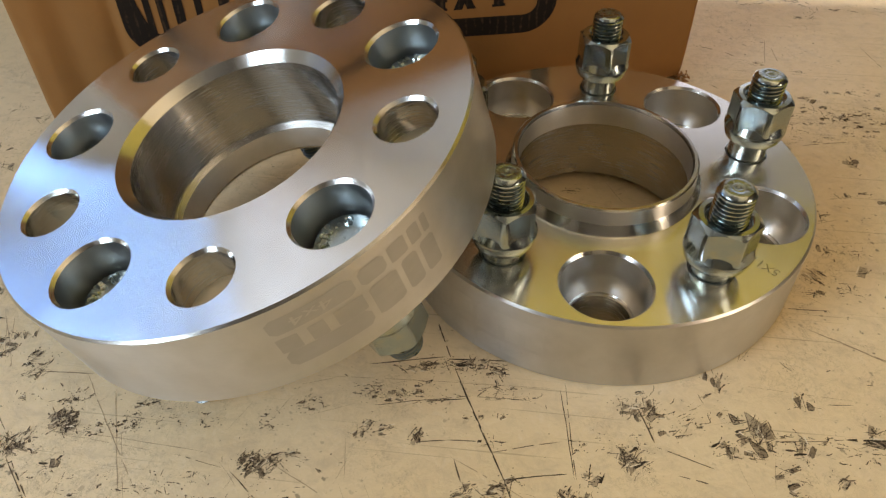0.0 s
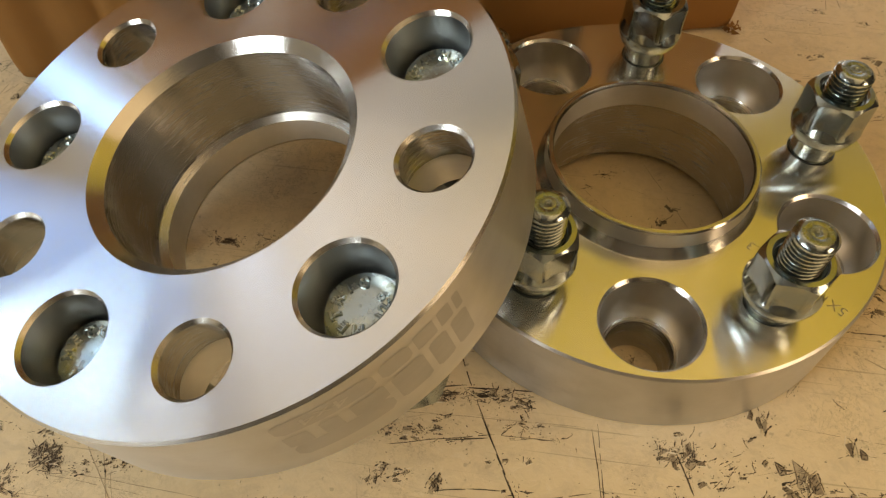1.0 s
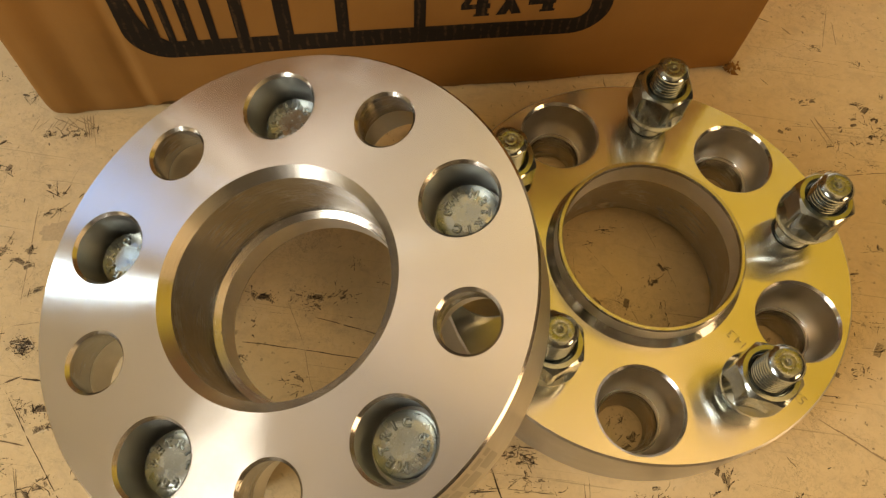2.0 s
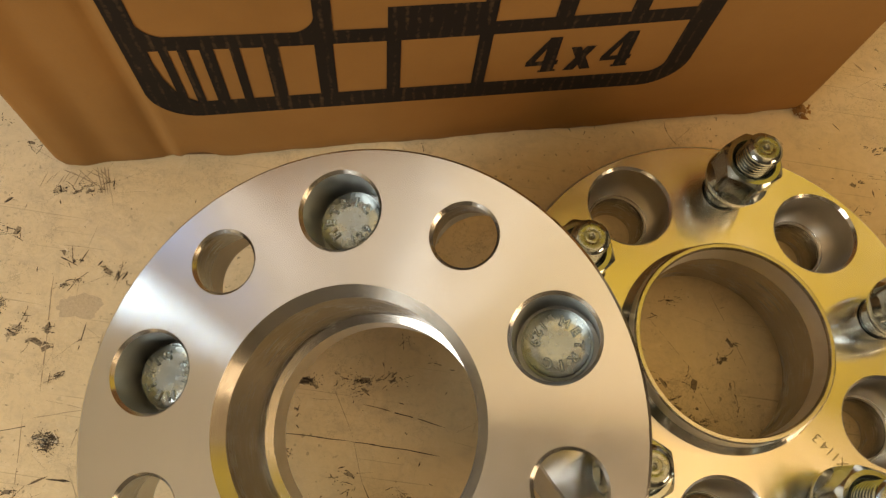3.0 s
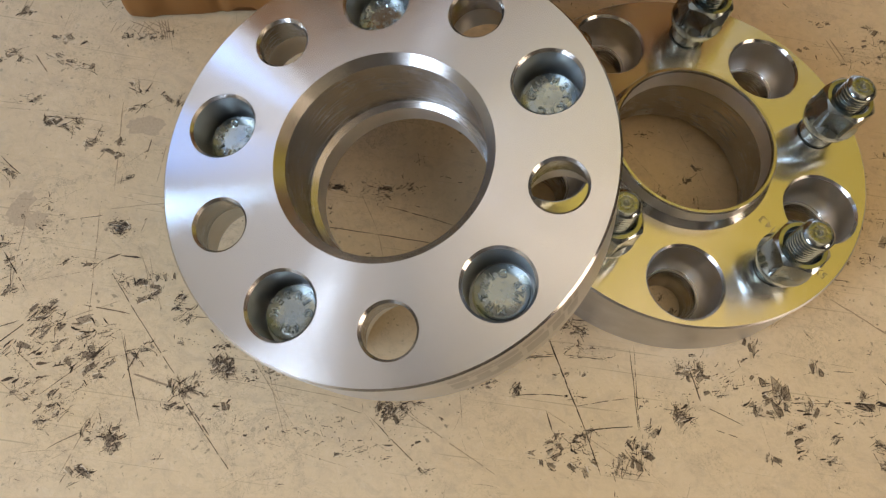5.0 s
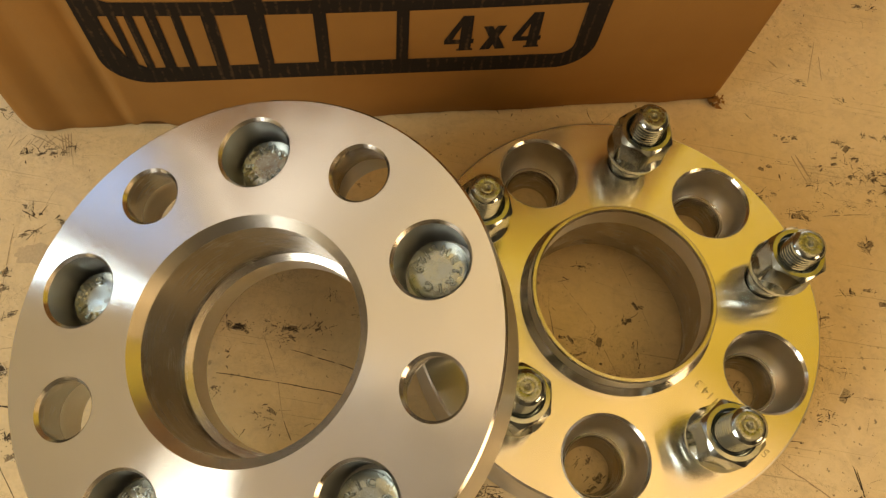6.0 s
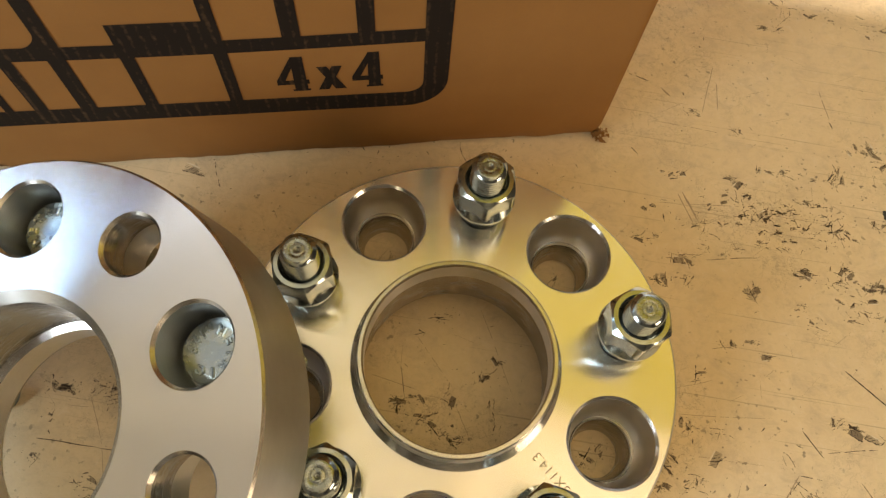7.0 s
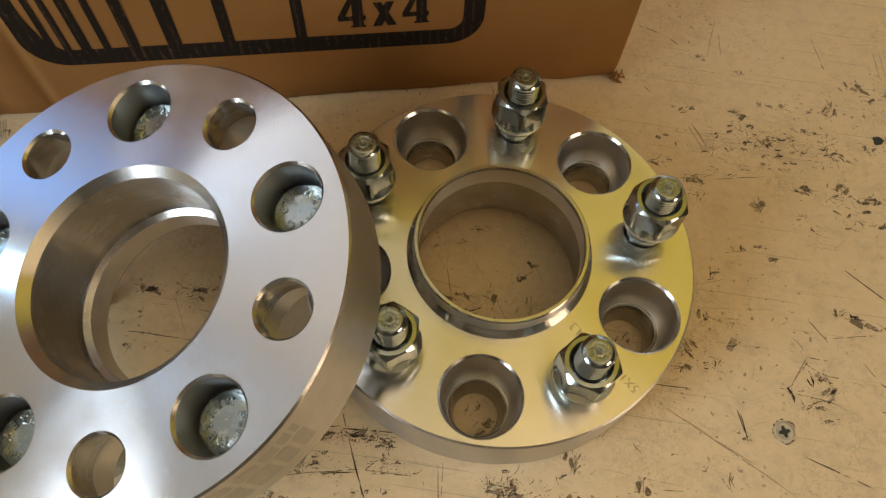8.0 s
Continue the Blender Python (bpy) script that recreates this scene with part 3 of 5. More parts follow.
def rubbed(x, y, length, width, ang, z):
    """A patch where the paint is rubbed through: brown ground, slanting cuts over it and a dark broken rim."""
    ca, sa = math.cos(ang), math.sin(ang)

    def at(u, v):
        return x + ca * u - sa * v, y + sa * u + ca * v

    hl, hw, tri = 0.5 * length, 0.5 * width, WEAR.random() < 0.45
    pts = [(-hl, -hw * WEAR.uniform(0.7, 1.1)), (hl * WEAR.uniform(0.7, 1.0), -hw * WEAR.uniform(0.6, 1.0))]
    pts += [(hl * WEAR.uniform(-0.3, 0.3), hw)] if tri else [(hl * WEAR.uniform(0.7, 1.1), hw * WEAR.uniform(0.5, 1.0)), (0.1 * hl, hw * WEAR.uniform(0.8, 1.2)), (-hl * WEAR.uniform(0.6, 1.0), hw * WEAR.uniform(0.5, 1.0))]
    scuff_bm.faces.new([scuff_bm.verts.new((*(c / 1000 for c in at(u, v)), z - 0.00003)) for u, v in pts])
    slant = WEAR.choice((-1, 1)) * WEAR.uniform(0.7, 1.3)
    for i in range(max(2, int(length / 0.55))):
        u = -hl + length * (i + WEAR.uniform(0.1, 0.9)) / max(2, int(length / 0.55))
        if WEAR.random() < 0.75:
            stroke(chip_bm, *at(u, WEAR.uniform(-0.25, 0.25) * width), width * WEAR.uniform(0.35, 0.85), WEAR.uniform(0.10, 0.32), ang + slant + WEAR.gauss(0, 0.12), z)
    side = WEAR.choice((-1, 1)) * hw * 0.9
    dashes(*at(0, side), length * WEAR.uniform(0.7, 1.1), ang + WEAR.gauss(0, 0.06), z + 0.00001, 1.5)
    if WEAR.random() < 0.5:
        curl(*at(WEAR.uniform(-0.3, 0.3) * length, -side * 1.15), 0.8 * length, 0.25 * width, ang)


def chips(x, y, rx, ry, ang, n, size):
    """A bruise of rubbed patches, broken lines, nicks and specks scattered in an ellipse, mostly lying along ang."""
    a = radians(ang)
    for _ in range(int((1.05 if x < -140 else 0.85) * n) + 1):
        d, th = math.sqrt(WEAR.random()), WEAR.uniform(0, 2 * math.pi)
        u, v = 1.15 * rx * d * math.cos(th), 1.25 * ry * d * math.sin(th)
        lean = a + (WEAR.gauss(0, 0.30) if WEAR.random() < 0.65 else WEAR.uniform(-1.6, 1.6))
        px, py = x + math.cos(a) * u - math.sin(a) * v, y + math.sin(a) * u + math.cos(a) * v
        z, kind = 0.00007 + 0.00005 * WEAR.random(), WEAR.random()
        if kind < 0.30:
            dashes(px, py, size * WEAR.uniform(1.2, 4.0), lean, z)
        elif kind < 0.60:
            length = size * WEAR.uniform(1.0, 2.4)
            rubbed(px, py, length, length * WEAR.uniform(0.28, 0.6), lean, z)
        elif kind < 0.78:
            length = size * WEAR.uniform(0.8, 2.4)
            shard(chip_bm, px, py, length, length * WEAR.uniform(0.10, 0.26), lean, z)
        else:
            stroke(chip_bm, px, py, size * WEAR.uniform(0.8, 3.0), WEAR.uniform(0.10, 0.26), lean, z)
        for _ in range(3):
            length = WEAR.uniform(0.15, 0.6)
            stroke(chip_bm, px + WEAR.gauss(0, 1.6), py + WEAR.gauss(0, 1.4), length, length * WEAR.uniform(0.3, 0.8), lean + WEAR.gauss(0, 0.8), z)


def litter(x0, y0, x1, y1, specks, lines):
    """Small nicks and hairline scratches all over a stretch of the bench."""
    for _ in range(specks):
        length = WEAR.uniform(0.2, 0.7) if WEAR.random() < 0.8 else WEAR.uniform(0.7, 2.4)
        stroke(chip_bm if WEAR.random() < 0.6 else scratch_bm, WEAR.uniform(x0, x1), WEAR.uniform(y0, y1), length, min(0.4, length * WEAR.uniform(0.12, 0.7)), WEAR.uniform(-1.6, 1.6), 0.00005)
    for _ in range(lines):
        stroke(scratch_bm, WEAR.uniform(x0, x1), WEAR.uniform(y0, y1), WEAR.uniform(2.0, 16.0), WEAR.uniform(0.06, 0.16), WEAR.choice((0.1, 0.45, 1.2, 1.75, 2.6)) + WEAR.gauss(0, 0.25), 0.00004)


def scratch(x0, y0, x1, y1, w, dark, gap):
    """A wavering line of uneven width; gap: the share of it that is missing."""
    if w < 0.02:
        return
    bm = chip_bm if dark else scratch_bm
    far = math.hypot(x1 - x0, y1 - y0)
    steps = max(3, int(far / 1.6))
    nx, ny = -(y1 - y0) / far, (x1 - x0) / far
    z, prev, seed = 0.00004 + 0.00007 * WEAR.random(), None, WEAR.uniform(0, 90)
    for i in range(steps + 1):
        f = i / steps
        side = 0.006 * far * math.sin(3.1 * f) * math.sin(seed) + 0.22 * noise.noise(Vector((seed, f * far * 0.12, 0)))
        half = 0.62 * w * (0.45 + 0.75 * abs(noise.noise(Vector((seed, f * far * 0.4, 5))))) * min(1.0, 6 * f + 0.15, 6 * (1 - f) + 0.15)
        cx, cy = x0 + (x1 - x0) * f + nx * side, y0 + (y1 - y0) * f + ny * side
        pair = (bm.verts.new(((cx + nx * half) / 1000, (cy + ny * half) / 1000, z)), bm.verts.new(((cx - nx * half) / 1000, (cy - ny * half) / 1000, z)))
        if prev and WEAR.random() > gap * 0.8:
            bm.faces.new((prev[0], pair[0], pair[1], prev[1]))
        prev = pair


# beside the carton
chips(-289.0, 14.6, 6.0, 1.9, 23, 8, 1.9)
chips(-297.6, 10.0, 6.0, 1.7, -6, 8, 1.9)
chips(-282.0, 11.7, 1.7, 1.1, -22, 3, 1.9)
chips(-261.8, 14.5, 11.4, 2.0, -14, 20, 2.0)
chips(-274.6, -6.2, 5.1, 2.5, 11, 9, 1.9)
chips(-288.4, -17.5, 5.8, 2.9, 16, 14, 2.3)
chips(-289.7, -23.2, 5.1, 2.5, -12, 8, 1.8)
chips(-262.0, -14.9, 2.9, 1.1, 34, 5, 2.7)
chips(-253.3, -14.8, 6.8, 1.7, 22, 9, 1.9)
chips(-250.4, -17.5, 3.8, 1.1, -1, 5, 1.9)
chips(-240.9, -22.4, 3.8, 1.5, 22, 6, 1.9)
chips(-239.7, -16.6, 1.3, 2.1, 96, 4, 1.9)
chips(-232.8, -25.9, 3.8, 1.1, -6, 6, 1.9)
chips(-228.8, -3.0, 4.3, 0.9, 28, 6, 2.0)
chips(-217.2, 4.5, 3.1, 1.3, -22, 6, 2.0)
chips(-211.3, 3.6, 1.8, 2.0, 76, 4, 2.9)
chips(-230.9, -20.7, 1.7, 1.1, 10, 3, 1.9)
chips(-223.4, -36.8, 2.9, 1.0, 27, 5, 1.9)
chips(-283.9, -37.3, 3.2, 5.3, -43, 12, 2.2)
chips(-271.0, -41.3, 4.0, 2.0, -30, 9, 2.2)
chips(-279.7, -43.5, 6.0, 2.8, 10, 8, 1.8)
chips(-289.0, 36.4, 3.1, 1.8, 49, 7, 2.4)
chips(-299.9, 41.5, 3.1, 1.6, 50, 3, 2.0)
chips(-256.7, 49.9, 3.2, 1.8, 12, 6, 2.1)
chips(-307.0, 31.6, 5.5, 1.8, 24, 4, 1.3)
chips(-269.9, 26.5, 3.1, 1.8, -22, 4, 2.0)
chips(-260.2, 24.9, 1.8, 0.9, 11, 2, 2.0)
chips(-206.8, -1.3, 2.2, 1.8, -22, 4, 2.0)
chips(-283.8, 53.6, 13.6, 5.7, 12, 10, 1.1)
chips(-309.3, 45.4, 8.9, 6.7, 12, 9, 1.1)
chips(-231.4, 7.1, 6.6, 2.2, -27, 6, 1.3)
scratch(-278.1, 15.9, -270.4, 7.6, 0.57, 1, 0.0)
scratch(-264.6, -13.7, -248.1, -12.4, 0.51, 1, 0.2)
scratch(-236.4, 6.9, -227.3, 4.0, 0.44, 1, 0.3)
scratch(-227.4, 4.5, -225.5, 10.6, 0.53, 1, 0.0)
scratch(-218.5, -16.0, -218.5, -26.5, 0.47, 1, 0.2)
scratch(-235.3, 0.4, -226.5, -43.0, 0.33, 0, 0.1)
scratch(-211.7, -18.5, -211.0, -36.4, 0.28, 0, 0.1)
scratch(-275.2, -35.0, -264.5, -42.1, 0.45, 1, 0.1)
scratch(-299.4, -10.8, -271.4, -9.4, 0.25, 0, 0.3)
scratch(-298.3, -13.9, -234.2, -8.1, 0.21, 0, 0.4)
scratch(-291.5, 33.3, -290.2, 55.2, 0.35, 0, 0.1)
scratch(-288.9, 33.9, -287.5, 54.3, 0.31, 0, 0.1)
scratch(-214.9, -14.1, -199.7, -12.6, 0.22, 0, 0.4)
# rub marks at the foot of the carton
scratch(-250.6, 31.8, -249.6, 39.3, 0.38, 0, 0.0)
scratch(-249.0, 33.7, -247.1, 38.1, 0.38, 0, 0.0)
scratch(-247.4, 35.7, -245.5, 40.1, 0.38, 0, 0.0)
scratch(-244.6, 32.9, -243.1, 38.9, 0.38, 0, 0.0)
scratch(-243.0, 34.9, -241.5, 40.9, 0.39, 0, 0.0)
scratch(-241.4, 36.9, -239.1, 39.7, 0.39, 0, 0.0)
scratch(-238.6, 34.1, -237.5, 41.7, 0.39, 0, 0.0)
scratch(-237.0, 36.1, -235.0, 40.5, 0.39, 0, 0.0)
scratch(-235.4, 38.1, -233.4, 42.5, 0.39, 0, 0.0)
scratch(-244.3, 40.9, -234.3, 38.4, 0.36, 0, 0.1)
scratch(-241.4, 40.6, -231.9, 37.2, 0.37, 0, 0.1)
scratch(-239.0, 42.0, -229.5, 36.0, 0.37, 0, 0.1)
scratch(-236.1, 41.7, -228.2, 39.6, 0.37, 0, 0.1)
scratch(-233.6, 43.1, -225.8, 38.4, 0.37, 0, 0.1)
scratch(-230.7, 42.8, -223.4, 37.2, 0.37, 0, 0.1)
scratch(-232.3, 43.9, -226.9, 33.1, 0.46, 0, 0.0)
scratch(-231.0, 44.1, -226.0, 33.3, 0.46, 0, 0.0)
scratch(-229.6, 44.4, -225.1, 33.5, 0.46, 0, 0.0)
scratch(-228.3, 44.7, -224.2, 33.6, 0.46, 0, 0.0)
chips(-244.6, 31.3, 3.2, 0.9, 23, 4, 1.6)
chips(-241.4, 34.1, 3.2, 0.9, 23, 4, 1.6)
chips(-237.1, 32.8, 3.2, 0.9, 23, 4, 1.6)
chips(-233.8, 35.6, 3.2, 0.9, 23, 4, 1.6)
chips(-229.5, 34.3, 3.2, 0.9, 23, 4, 1.6)
chips(-226.2, 37.2, 3.2, 0.9, 23, 4, 1.6)
# bruised corner of the bench
chips(-220.1, -57.8, 3.5, 2.8, 9, 26, 2.0)
chips(-262.2, -71.8, 2.7, 1.8, 20, 10, 1.9)
chips(-266.2, -78.2, 4.2, 1.2, 9, 9, 1.7)
chips(-237.7, -96.0, 4.6, 3.4, 54, 20, 2.3)
chips(-234.7, -99.6, 5.7, 3.8, 53, 18, 1.9)
chips(-226.7, -110.1, 17.9, 7.5, 35, 60, 2.3)
chips(-212.6, -111.9, 5.7, 5.3, 35, 24, 2.1)
chips(-240.8, -108.3, 9.4, 3.7, 41, 16, 1.9)
chips(-258.3, -80.8, 9.6, 1.9, 32, 10, 1.7)
chips(-258.6, -95.2, 9.4, 3.0, 31, 16, 1.7)
chips(-206.0, -80.1, 3.0, 1.6, 30, 8, 1.8)
chips(-211.5, -78.6, 4.0, 1.6, 9, 8, 1.4)
chips(-187.3, -86.3, 5.2, 1.2, 14, 9, 1.4)
chips(-183.9, -90.3, 1.6, 2.8, 72, 6, 1.4)
chips(-181.2, -117.0, 1.5, 2.7, 82, 14, 1.7)
chips(-173.0, -118.7, 4.6, 0.8, -6, 6, 1.7)
chips(-166.6, -107.2, 3.5, 2.9, 49, 24, 1.9)
chips(-164.3, -108.8, 2.7, 2.7, 8, 10, 1.7)
chips(-201.7, -85.5, 1.6, 1.6, 41, 4, 1.8)
chips(-226.5, -75.7, 2.4, 1.0, 9, 5, 1.4)
chips(-233.9, -74.8, 3.2, 1.6, 20, 5, 1.2)
chips(-279.0, -58.2, 5.9, 1.6, 33, 8, 1.8)
chips(-262.9, -105.8, 5.2, 2.2, 55, 10, 1.7)
chips(-236.5, -128.5, 7.3, 2.5, 40, 14, 1.6)
chips(-218.8, -124.1, 11.1, 3.0, 40, 20, 1.7)
chips(-191.6, -102.1, 7.7, 2.7, 19, 10, 1.5)
chips(-199.9, -108.2, 3.1, 1.9, -20, 6, 1.7)
chips(-168.5, -46.6, 2.1, 1.7, 9, 2, 1.9)
chips(-251.5, -60.3, 8.0, 10.0, 9, 20, 1.0)
chips(-267.5, -86.4, 5.7, 1.1, 26, 6, 1.7)
chips(-180.9, -122.5, 5.7, 2.6, 39, 10, 1.5)
chips(-200.5, -82.2, 2.0, 3.2, 84, 5, 1.8)
scratch(-215.9, -69.8, -208.1, -69.4, 0.90, 1, 0.0)
scratch(-221.3, -72.4, -215.7, -68.9, 0.70, 1, 0.0)
scratch(-240.0, -98.4, -252.4, -114.3, 0.53, 1, 0.1)
scratch(-276.3, -60.0, -267.2, -67.7, 0.39, 1, 0.1)
scratch(-260.3, -74.7, -246.2, -89.6, 0.47, 1, 0.1)
scratch(-257.4, -74.3, -251.7, -92.1, 0.31, 1, 0.1)
scratch(-219.5, -101.3, -229.9, -50.0, 0.31, 0, 0.1)
scratch(-205.9, -100.2, -195.6, -123.7, 0.35, 1, 0.1)
scratch(-219.7, -74.7, -180.1, -115.9, 0.34, 1, 0.1)
scratch(-250.1, -121.1, -229.4, -132.9, 0.29, 0, 0.1)
scratch(-224.1, -91.6, -205.6, -92.4, 0.58, 1, 0.1)
scratch(-209.5, -66.6, -194.2, -89.4, 0.28, 0, 0.1)
scratch(-207.9, -68.5, -197.3, -88.3, 0.28, 0, 0.1)
scratch(-205.0, -68.0, -197.5, -85.8, 0.24, 0, 0.1)
scratch(-198.3, -114.7, -182.1, -117.5, 0.95, 0, 0.0)
scratch(-182.1, -117.5, -169.2, -119.4, 0.76, 0, 0.3)
scratch(-240.7, -58.5, -226.4, -53.4, 0.36, 1, 0.2)
scratch(-227.0, -51.3, -199.4, -43.0, 0.33, 0, 0.1)
scratch(-211.1, -87.9, -230.0, -98.9, 0.31, 0, 0.2)
scratch(-211.3, -59.2, -210.2, -51.2, 0.31, 0, 0.0)
scratch(-198.0, -104.0, -201.6, -117.0, 0.46, 1, 0.1)
scratch(-265.5, -92.2, -254.2, -84.3, 0.30, 1, 0.2)
scratch(-273.8, -85.3, -263.8, -79.5, 0.29, 1, 0.2)
scratch(-257.4, -54.6, -252.4, -90.2, 0.28, 0, 0.2)
scratch(-244.1, -84.8, -226.0, -77.8, 0.27, 0, 0.3)
scratch(-284.3, -54.6, -244.0, -50.5, 0.20, 0, 0.4)
scratch(-224.6, -44.5, -174.3, -49.8, 0.21, 0, 0.3)
scratch(-245.0, -101.1, -254.9, -106.5, 0.42, 1, 0.1)
scratch(-209.0, -103.7, -229.2, -127.4, 0.29, 1, 0.2)
scratch(-248.8, -113.4, -254.4, -131.0, 0.28, 1, 0.2)
# front left corner
chips(-199.3, -139.3, 3.9, 3.5, 53, 30, 1.9)
chips(-206.0, -137.4, 3.9, 3.9, 65, 12, 1.8)
chips(-222.8, -132.8, 5.8, 4.3, 42, 20, 1.9)
chips(-205.5, -150.5, 1.9, 1.9, 8, 10, 1.7)
chips(-207.6, -153.1, 5.7, 2.7, 29, 8, 1.7)
chips(-181.4, -114.2, 0.0, 0.0, 9, 1, 1.8)
chips(-162.5, -121.8, 8.1, 1.2, 29, 8, 1.6)
chips(-180.3, -124.9, 3.6, 1.2, -1, 6, 1.8)
chips(-103.0, -115.1, 3.3, 2.9, 59, 26, 1.9)
chips(-96.9, -115.6, 3.4, 2.1, 38, 10, 1.5)
chips(-110.3, -131.8, 10.2, 2.8, 8, 14, 1.0)
chips(-99.2, -124.2, 12.4, 4.1, 8, 8, 0.8)
chips(-126.5, -123.7, 12.3, 3.3, 8, 14, 1.0)
chips(-116.8, -130.4, 10.2, 2.8, 8, 10, 1.0)
chips(-85.0, -134.2, 2.9, 0.8, 8, 5, 1.2)
chips(-181.5, -143.3, 1.0, 0.6, 8, 2, 1.4)
chips(-88.3, -113.9, 12.6, 2.5, 8, 7, 0.8)
chips(-141.1, -123.8, 20.4, 6.1, 8, 12, 0.8)
chips(-160.1, -130.6, 16.0, 6.0, 8, 10, 0.8)
scratch(-178.3, -121.1, -153.6, -145.9, 0.40, 1, 0.1)
scratch(-108.8, -118.0, -84.3, -136.1, 0.35, 1, 0.2)
scratch(-95.6, -114.6, -59.2, -132.5, 0.31, 0, 0.2)
scratch(-147.1, -107.9, -136.3, -131.2, 0.21, 0, 0.2)
scratch(-174.2, -109.9, -116.2, -112.8, 0.21, 0, 0.3)
scratch(-207.0, -99.7, -190.5, -133.1, 0.29, 1, 0.1)
scratch(-166.6, -129.6, -111.2, -137.5, 0.18, 0, 0.4)
scratch(-213.3, -153.9, -207.6, -129.5, 0.34, 0, 0.1)
scratch(-220.3, -145.3, -210.8, -138.1, 0.34, 1, 0.1)
# before the flat spacer
chips(-55.7, -99.5, 1.5, 1.5, 67, 5, 1.5)
chips(-32.7, -99.7, 4.4, 1.5, 9, 6, 1.3)
chips(-34.5, -116.9, 7.3, 3.8, 27, 34, 1.9)
chips(-28.7, -121.8, 4.7, 5.1, -32, 20, 1.9)
chips(-25.2, -112.2, 3.0, 1.3, 18, 6, 1.9)
chips(-5.6, -114.7, 2.4, 5.6, 82, 20, 1.9)
chips(-8.5, -121.3, 3.9, 4.3, 73, 22, 1.9)
chips(-14.7, -124.2, 1.7, 3.0, 83, 10, 2.1)
chips(-41.2, -124.6, 5.9, 2.5, -11, 12, 1.7)
chips(-66.7, -98.9, 3.0, 1.1, 28, 7, 1.5)
chips(-42.0, -70.5, 5.9, 1.8, 19, 8, 1.8)
chips(-32.8, -71.9, 3.2, 1.4, 19, 6, 1.8)
chips(-0.5, -107.3, 1.8, 2.6, 72, 6, 2.0)
chips(13.2, -81.3, 6.4, 4.1, 36, 20, 2.1)
chips(11.3, -99.6, 2.7, 4.0, 53, 16, 2.7)
chips(10.2, -97.2, 4.9, 2.2, 18, 8, 1.8)
chips(17.7, -80.6, 1.4, 4.6, 76, 6, 2.1)
chips(38.3, -66.3, 1.9, 3.3, 71, 7, 2.1)
chips(48.8, -84.4, 2.5, 3.9, 69, 9, 3.5)
chips(43.7, -86.0, 3.2, 3.2, 35, 12, 2.1)
chips(49.5, -92.5, 1.8, 3.0, -64, 4, 3.2)
chips(38.0, -93.5, 2.3, 2.3, 35, 8, 2.0)
chips(43.6, -94.8, 5.4, 1.4, -12, 6, 1.8)
chips(66.2, -90.0, 18.4, 4.1, -1, 30, 2.1)
chips(59.1, -98.6, 6.8, 3.2, 34, 14, 2.0)
chips(89.3, -84.8, 7.0, 0.9, 8, 10, 2.8)
chips(65.2, -73.3, 0.7, 2.1, 82, 3, 2.8)
chips(49.5, -56.5, 1.2, 1.7, 70, 3, 2.6)
chips(62.3, -58.5, 1.4, 0.7, -36, 2, 1.9)
chips(95.8, -66.8, 1.2, 2.9, -68, 4, 2.6)
chips(83.8, -80.9, 2.1, 1.4, -12, 5, 1.9)
chips(89.5, -98.9, 2.3, 3.7, -48, 7, 2.1)
chips(72.4, -99.9, 2.3, 2.0, 50, 6, 2.0)
chips(91.0, -104.6, 4.1, 3.6, -23, 16, 2.3)
chips(96.4, -106.4, 4.5, 3.2, -29, 12, 2.0)
chips(68.6, -109.1, 2.7, 2.0, 34, 8, 2.0)
chips(57.0, -107.8, 3.1, 2.2, 17, 8, 1.6)
chips(45.9, -112.3, 3.1, 0.7, -1, 4, 1.8)
chips(30.2, -80.9, 13.8, 6.9, 27, 16, 1.2)
chips(25.7, -86.1, 9.1, 4.6, 27, 12, 1.4)
chips(1.2, -94.2, 11.2, 4.5, 9, 10, 1.1)
chips(98.5, -84.1, 6.6, 1.6, 8, 10, 2.6)
scratch(-55.4, -87.0, -41.4, -84.4, 0.49, 1, 0.1)
scratch(-38.5, -84.2, -21.8, -82.5, 0.27, 1, 0.5)
scratch(-44.4, -76.9, -27.4, -111.3, 0.45, 1, 0.1)
scratch(-27.4, -111.3, -20.5, -127.0, 0.43, 1, 0.1)
scratch(-11.3, -77.0, -6.7, -108.7, 0.34, 1, 0.1)
scratch(-55.4, -102.0, -45.8, -100.1, 0.43, 1, 0.2)
scratch(-45.8, -100.1, -34.9, -99.2, 0.31, 1, 0.5)
scratch(-31.8, -102.8, -10.9, -96.4, 0.35, 1, 0.2)
scratch(-42.6, -106.1, -39.9, -113.5, 0.56, 1, 0.2)
scratch(-28.5, -111.6, -8.8, -107.1, 0.47, 1, 0.1)
scratch(-44.2, -105.3, -8.4, -122.9, 0.26, 0, 0.2)
scratch(13.2, -81.3, 17.7, -93.5, 0.59, 1, 0.1)
scratch(17.9, -95.0, 34.6, -100.5, 0.36, 1, 0.2)
scratch(23.6, -103.8, 37.2, -106.5, 0.40, 1, 0.3)
scratch(75.5, -85.7, 89.3, -84.6, 0.93, 1, 0.1)
scratch(89.3, -84.6, 105.0, -83.1, 0.93, 1, 0.1)
scratch(55.0, -88.8, 75.5, -85.7, 0.34, 1, 0.4)
scratch(102.5, -39.3, 105.4, -50.1, 0.60, 1, 0.1)
scratch(75.7, -43.1, 107.4, -58.6, 0.44, 0, 0.1)
scratch(91.4, -72.7, 99.9, -80.5, 0.48, 1, 0.2)
